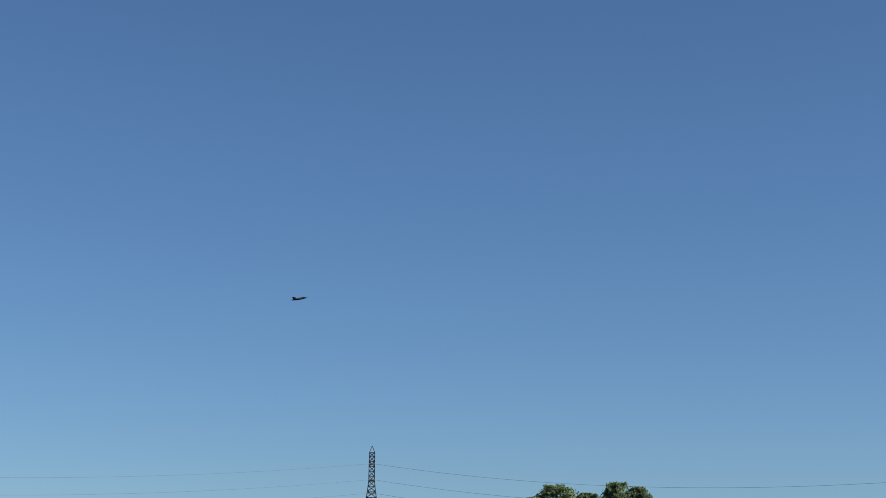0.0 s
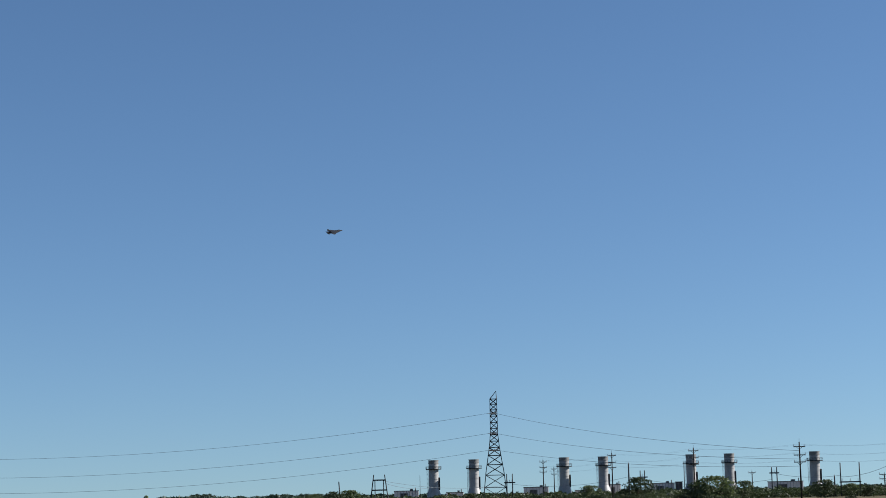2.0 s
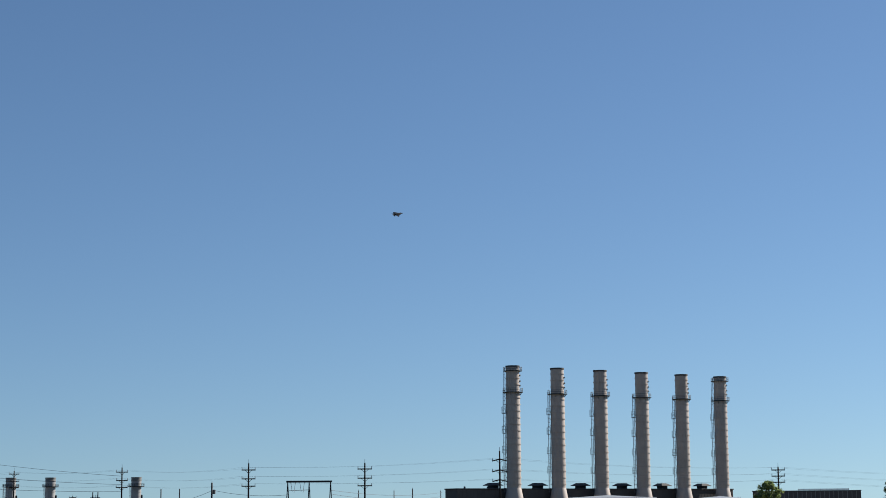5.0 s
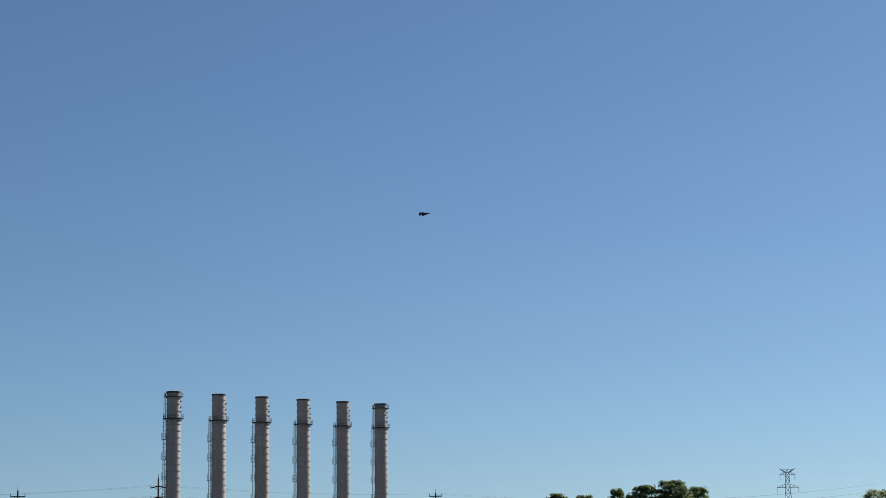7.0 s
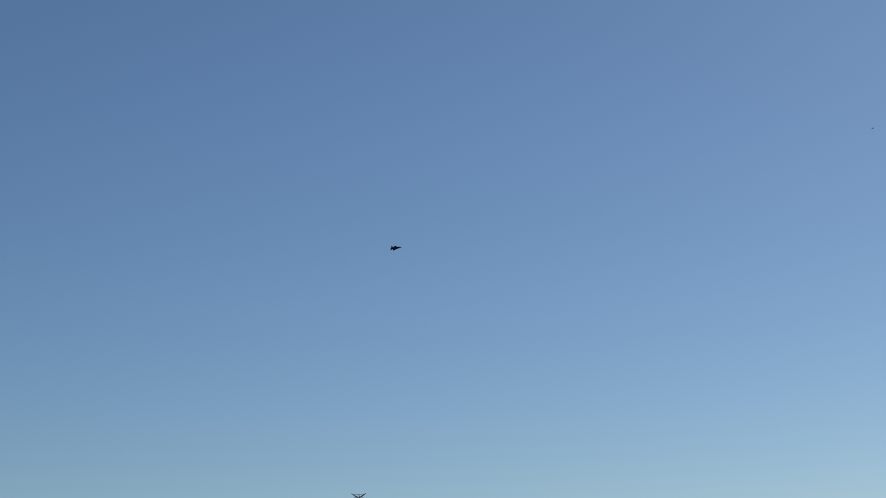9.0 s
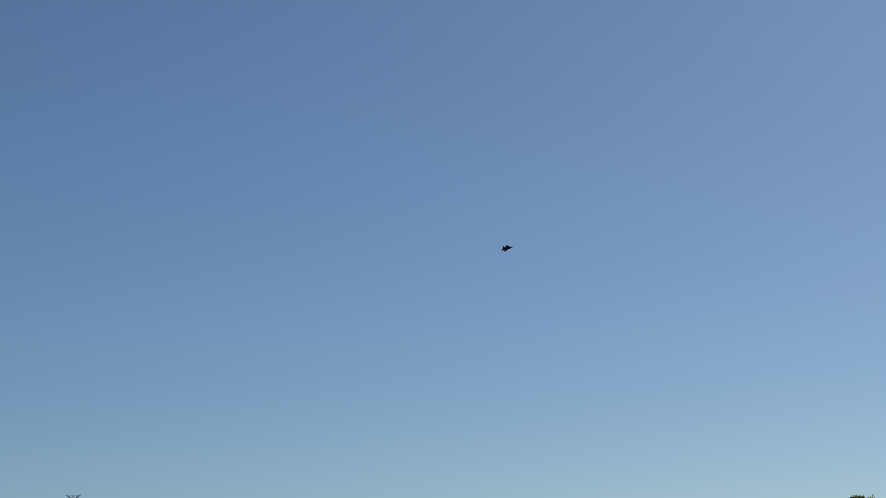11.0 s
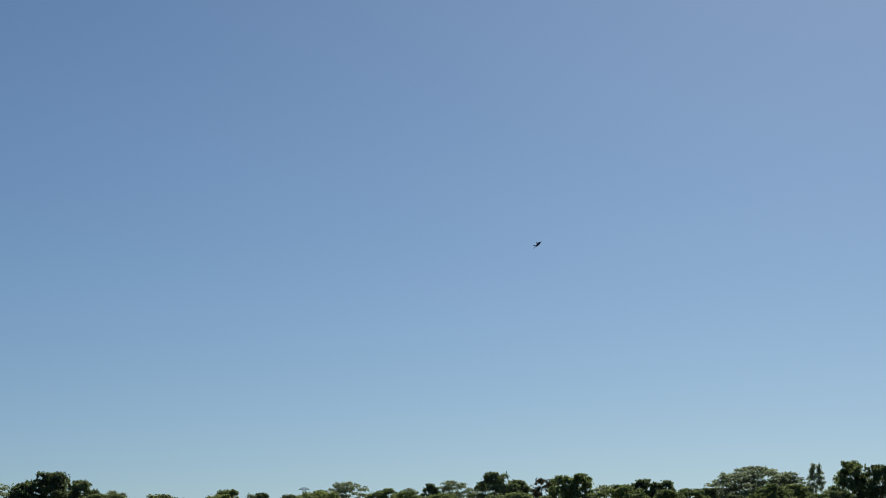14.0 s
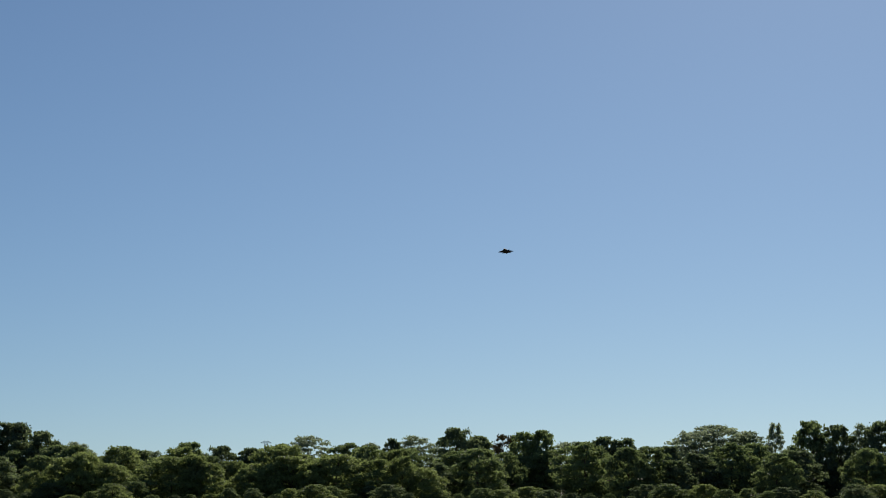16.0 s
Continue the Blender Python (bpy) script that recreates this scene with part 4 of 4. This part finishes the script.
def blade(bm, outline, thick, axis="z"):
    """A thin tapered surface: an outline of (x, span, thickness share)."""
    up, dn = [], []
    for x, s, k in outline:
        h = thick * k / 2
        if axis == "z":
            up.append(bm.verts.new((x, s, h)))
            dn.append(bm.verts.new((x, s, -h)))
        else:
            up.append(bm.verts.new((x, h, s)))
            dn.append(bm.verts.new((x, -h, s)))
    n = len(outline)
    bm.faces.new(up)
    bm.faces.new(dn[::-1])
    for i in range(n):
        bm.faces.new((up[i], dn[i], dn[(i + 1) % n], up[(i + 1) % n]))
    bmesh.ops.recalc_face_normals(bm, faces=bm.faces)
    return bm


def hull(bm, rows, seg=24):
    """A body along x from rows of (x, half width, height above, depth below, chine z): broad, with a flattened belly."""
    rings = []
    for x, w, up, dn, z in rows:
        ring_ = []
        for i in range(seg):
            a = 2 * math.pi * i / seg
            c, s = math.cos(a), math.sin(a)
            ring_.append(bm.verts.new((x, w * math.copysign(abs(c) ** 0.75, c), z + (up * abs(s) ** 1.25 if s > 0 else -dn * abs(s) ** 0.7))))
        rings.append(ring_)
    for a, b in zip(rings, rings[1:]):
        for i in range(seg):
            bm.faces.new((a[i], a[(i + 1) % seg], b[(i + 1) % seg], b[i]))
    bm.faces.new(rings[0][::-1])
    bm.faces.new(rings[-1])
    bmesh.ops.recalc_face_normals(bm, faces=bm.faces)
    return bm


def fighter_jet():
    """A twin-finned fighter, 15.6 m long and 10.8 m across, nose along +x, left wing along +y."""
    t = thing("fighter_jet", (0, 0, 0), 0, "grey twin-finned fighter jet in a banked turn", "aircraft")
    bm = B()
    hull(bm, [(7.8, 0.04, 0.04, 0.04, -0.1), (7.1, 0.3, 0.26, 0.24, -0.08), (6.0, 0.56, 0.46, 0.42, -0.04), (4.6, 0.78, 0.66, 0.6, 0.0), (3.0, 1.3, 0.85, 0.85, 0.05), (1.2, 1.75, 0.95, 1.0, 0.08), (-1.4, 1.85, 0.9, 1.0, 0.08), (-3.8, 1.65, 0.75, 0.85, 0.06), (-5.6, 1.15, 0.62, 0.66, 0.04), (-6.6, 0.75, 0.58, 0.58, 0.02)])
    part("fuselage", bm, JET_GREY, t, smooth=True)
    bm = B()
    loft(bm, [(-6.55, 0.66, 0.6, 0.02), (-7.0, 0.62, 0.58, 0.02), (-7.6, 0.48, 0.46, 0.02)], 18)
    part("nozzle", bm, NOZZLE, t, "burnt metal engine nozzle", smooth=True)
    bm = B()
    loft(bm, [(5.5, 0.05, 0.05, 0.5), (5.0, 0.36, 0.34, 0.58), (4.1, 0.46, 0.52, 0.72), (3.0, 0.42, 0.42, 0.8), (1.4, 0.2, 0.12, 0.9)], 14)
    part("canopy", bm, CANOPY, t, "smoked bubble canopy", smooth=True)
    for s in (1, -1):
        bm = B()
        v = [bm.verts.new((x, s * y, z)) for x, y, z in ((3.6, 0.95, 0.35), (3.0, 1.5, 0.15), (2.9, 1.45, -0.65), (3.5, 0.9, -0.6), (1.0, 1.2, 0.4), (0.8, 1.85, 0.15), (0.7, 1.8, -0.7), (0.9, 1.1, -0.7))]
        for f in ((0, 1, 2, 3), (4, 5, 6, 7), (0, 1, 5, 4), (1, 2, 6, 5), (2, 3, 7, 6), (3, 0, 4, 7)):
            bm.faces.new([v[k] for k in f])
        bmesh.ops.recalc_face_normals(bm, faces=bm.faces)
        part("intake", bm, JET_GREY, t)
        bm = B()
        blade(bm, [(2.0, s * 1.5, 1.0), (-2.1, s * 5.4, 0.35), (-3.2, s * 5.4, 0.35), (-4.3, s * 1.5, 1.0)], 0.46)
        wing = part("wing", bm, JET_GREY, t)
        bm = B()
        blade(bm, [(-2.9, s * 2.4, 0.8), (-2.85, s * 4.9, 0.5), (-3.35, s * 4.9, 0.3), (-4.15, s * 2.4, 0.4)], 0.2)
        bmesh.ops.translate(bm, verts=bm.verts, vec=(-0.12, 0, 0.06))
        part("flap", bm, JET_PALE, wing)
        bm = B()
        blade(bm, [(-4.8, s * 1.15, 1.0), (-6.5, s * 3.4, 0.4), (-7.5, s * 3.4, 0.4), (-7.4, s * 1.2, 1.0)], 0.2)
        part("tailplane", bm, JET_GREY, t)
        bm = B()
        blade(bm, [(-3.4, 0.0, 1.0), (-5.4, 2.25, 0.4), (-6.5, 2.25, 0.4), (-6.3, 0.0, 1.0)], 0.2, "y")
        bmesh.ops.rotate(bm, verts=bm.verts, cent=(0, 0, 0), matrix=Matrix.Rotation(radians(-24 * s), 3, "X"))
        bmesh.ops.translate(bm, verts=bm.verts, vec=(0, s * 1.25, 0.5))
        part("tail_fin", bm, JET_GREY, t)
    return t


JET = fighter_jet()

# seconds, bearing, elevation, distance, bank to the right
FLIGHT = (
    (0.0, -6.146, 7.41, 1640, 3), (0.5, -0.434, 7.758, 1575, 24), (1.0, 5.421, 8.053, 1540, 36), (1.5, 11.229, 8.371, 1530, 36),
    (2.0, 16.761, 8.639, 1570, 30), (2.5, 21.793, 8.88, 1650, 24), (3.0, 26.496, 9.107, 1760, 34), (3.5, 30.71, 9.335, 1885, 48),
    (4.0, 34.277, 9.465, 2005, 50), (4.5, 37.31, 9.556, 2110, 46), (5.0, 40.122, 9.643, 2195, 40), (5.75, 44.35, 9.95, 2285, 40),
    (6.5, 48.85, 10.25, 2330, 40), (7.3, 53.733, 10.392, 2345, 38), (8.0, 58.152, 10.083, 2335, 38), (8.5, 61.428, 9.879, 2315, 40),
    (9.0, 64.575, 9.819, 2285, 42), (9.75, 69.25, 9.76, 2225, 46), (10.5, 74.05, 9.67, 2150, 50), (11.3, 78.901, 9.582, 2055, 54),
    (12.0, 82.547, 9.584, 1950, 56), (12.5, 84.852, 9.61, 1860, 56), (13.0, 86.761, 9.526, 1765, 54), (13.5, 88.36, 9.203, 1670, 48),
    (14.0, 89.445, 8.683, 1580, 42), (14.5, 89.982, 8.264, 1495, 34), (15.0, 90.094, 7.808, 1415, 24), (15.5, 89.898, 7.412, 1340, 10),
    (16.0, 89.507, 7.084, 1270, 3),
)


# ---- a flying insect that crosses before the lens ----
def insect():
    """A bee-sized insect, head along +x."""
    t = thing("flying_insect", (0, 0, 0), 0, "tiny dark flying insect crossing the clear sky", "insect")
    bm = B()
    loft(bm, [(0.0075, 0.0006, 0.0006, 0), (0.006, 0.0018, 0.0018, 0), (0.004, 0.001, 0.001, 0), (0.0015, 0.0026, 0.0026, 0.0002), (-0.001, 0.0013, 0.0013, 0), (-0.004, 0.0026, 0.0025, -0.0004), (-0.0075, 0.0005, 0.0005, -0.001)], 10)
    part("body", bm, INSECT, t, smooth=True)
    for s in (1, -1):
        bm = B()
        blade(bm, [(0.002, s * 0.0015, 1), (0.0015, s * 0.009, 1), (-0.001, s * 0.0105, 1), (-0.003, s * 0.008, 1), (-0.001, s * 0.0015, 1)], 0.0003)
        bmesh.ops.translate(bm, verts=bm.verts, vec=(0, 0, 0.002))
        part("wing", bm, PORCELAIN, t)
    return t


BEE = insect()
# seconds, bearing, elevation
BEE_FLIGHT = ((0.0, -78, 8.0), (4.0, -68.5, 9.0), (6.0, -8.7, 11.0), (7.5, 36.11, 12.06), (8.0, 51.0, 12.98), (8.5, 65.99, 13.86), (9.0, 80.09, 12.91), (9.5, 93.6, 12.54), (10.5, 118.4, 11.0), (12.0, 140.0, 10.0), (16.0, 150.0, 9.0))


def motions():
    places = [(t, bearing(a, r * math.cos(radians(e + TILT)), EYE + r * math.sin(radians(e + TILT)))) for t, a, e, r, b in FLIGHT]
    rows = []
    for i, (t, p) in enumerate(places):
        (t0, p0), (t1, p1) = places[max(0, i - 1)], places[min(len(places) - 1, i + 1)]
        v = (p1 - p0).normalized()
        # the nose is held above the flight path
        v = Vector((v.x, v.y, max(v.z, -0.04) + 0.12)).normalized()
        side = Vector((0, 0, 1)).cross(v).normalized()
        up = v.cross(side)
        m = Matrix((v, side, up)).transposed().to_4x4() @ Matrix.Rotation(radians(FLIGHT[i][4]), 4, "X")
        rows.append((t, Matrix.Translation(p) @ m))
    walk(JET, rows)
    bee = [(t, bearing(a, 12, EYE + 12 * math.tan(radians(e + TILT)))) for t, a, e in BEE_FLIGHT]
    walk(BEE, [(t, Matrix.Translation(p) @ Matrix.Rotation(radians(-BEE_FLIGHT[i][1]), 4, "Z")) for i, (t, p) in enumerate(bee)])


motions()
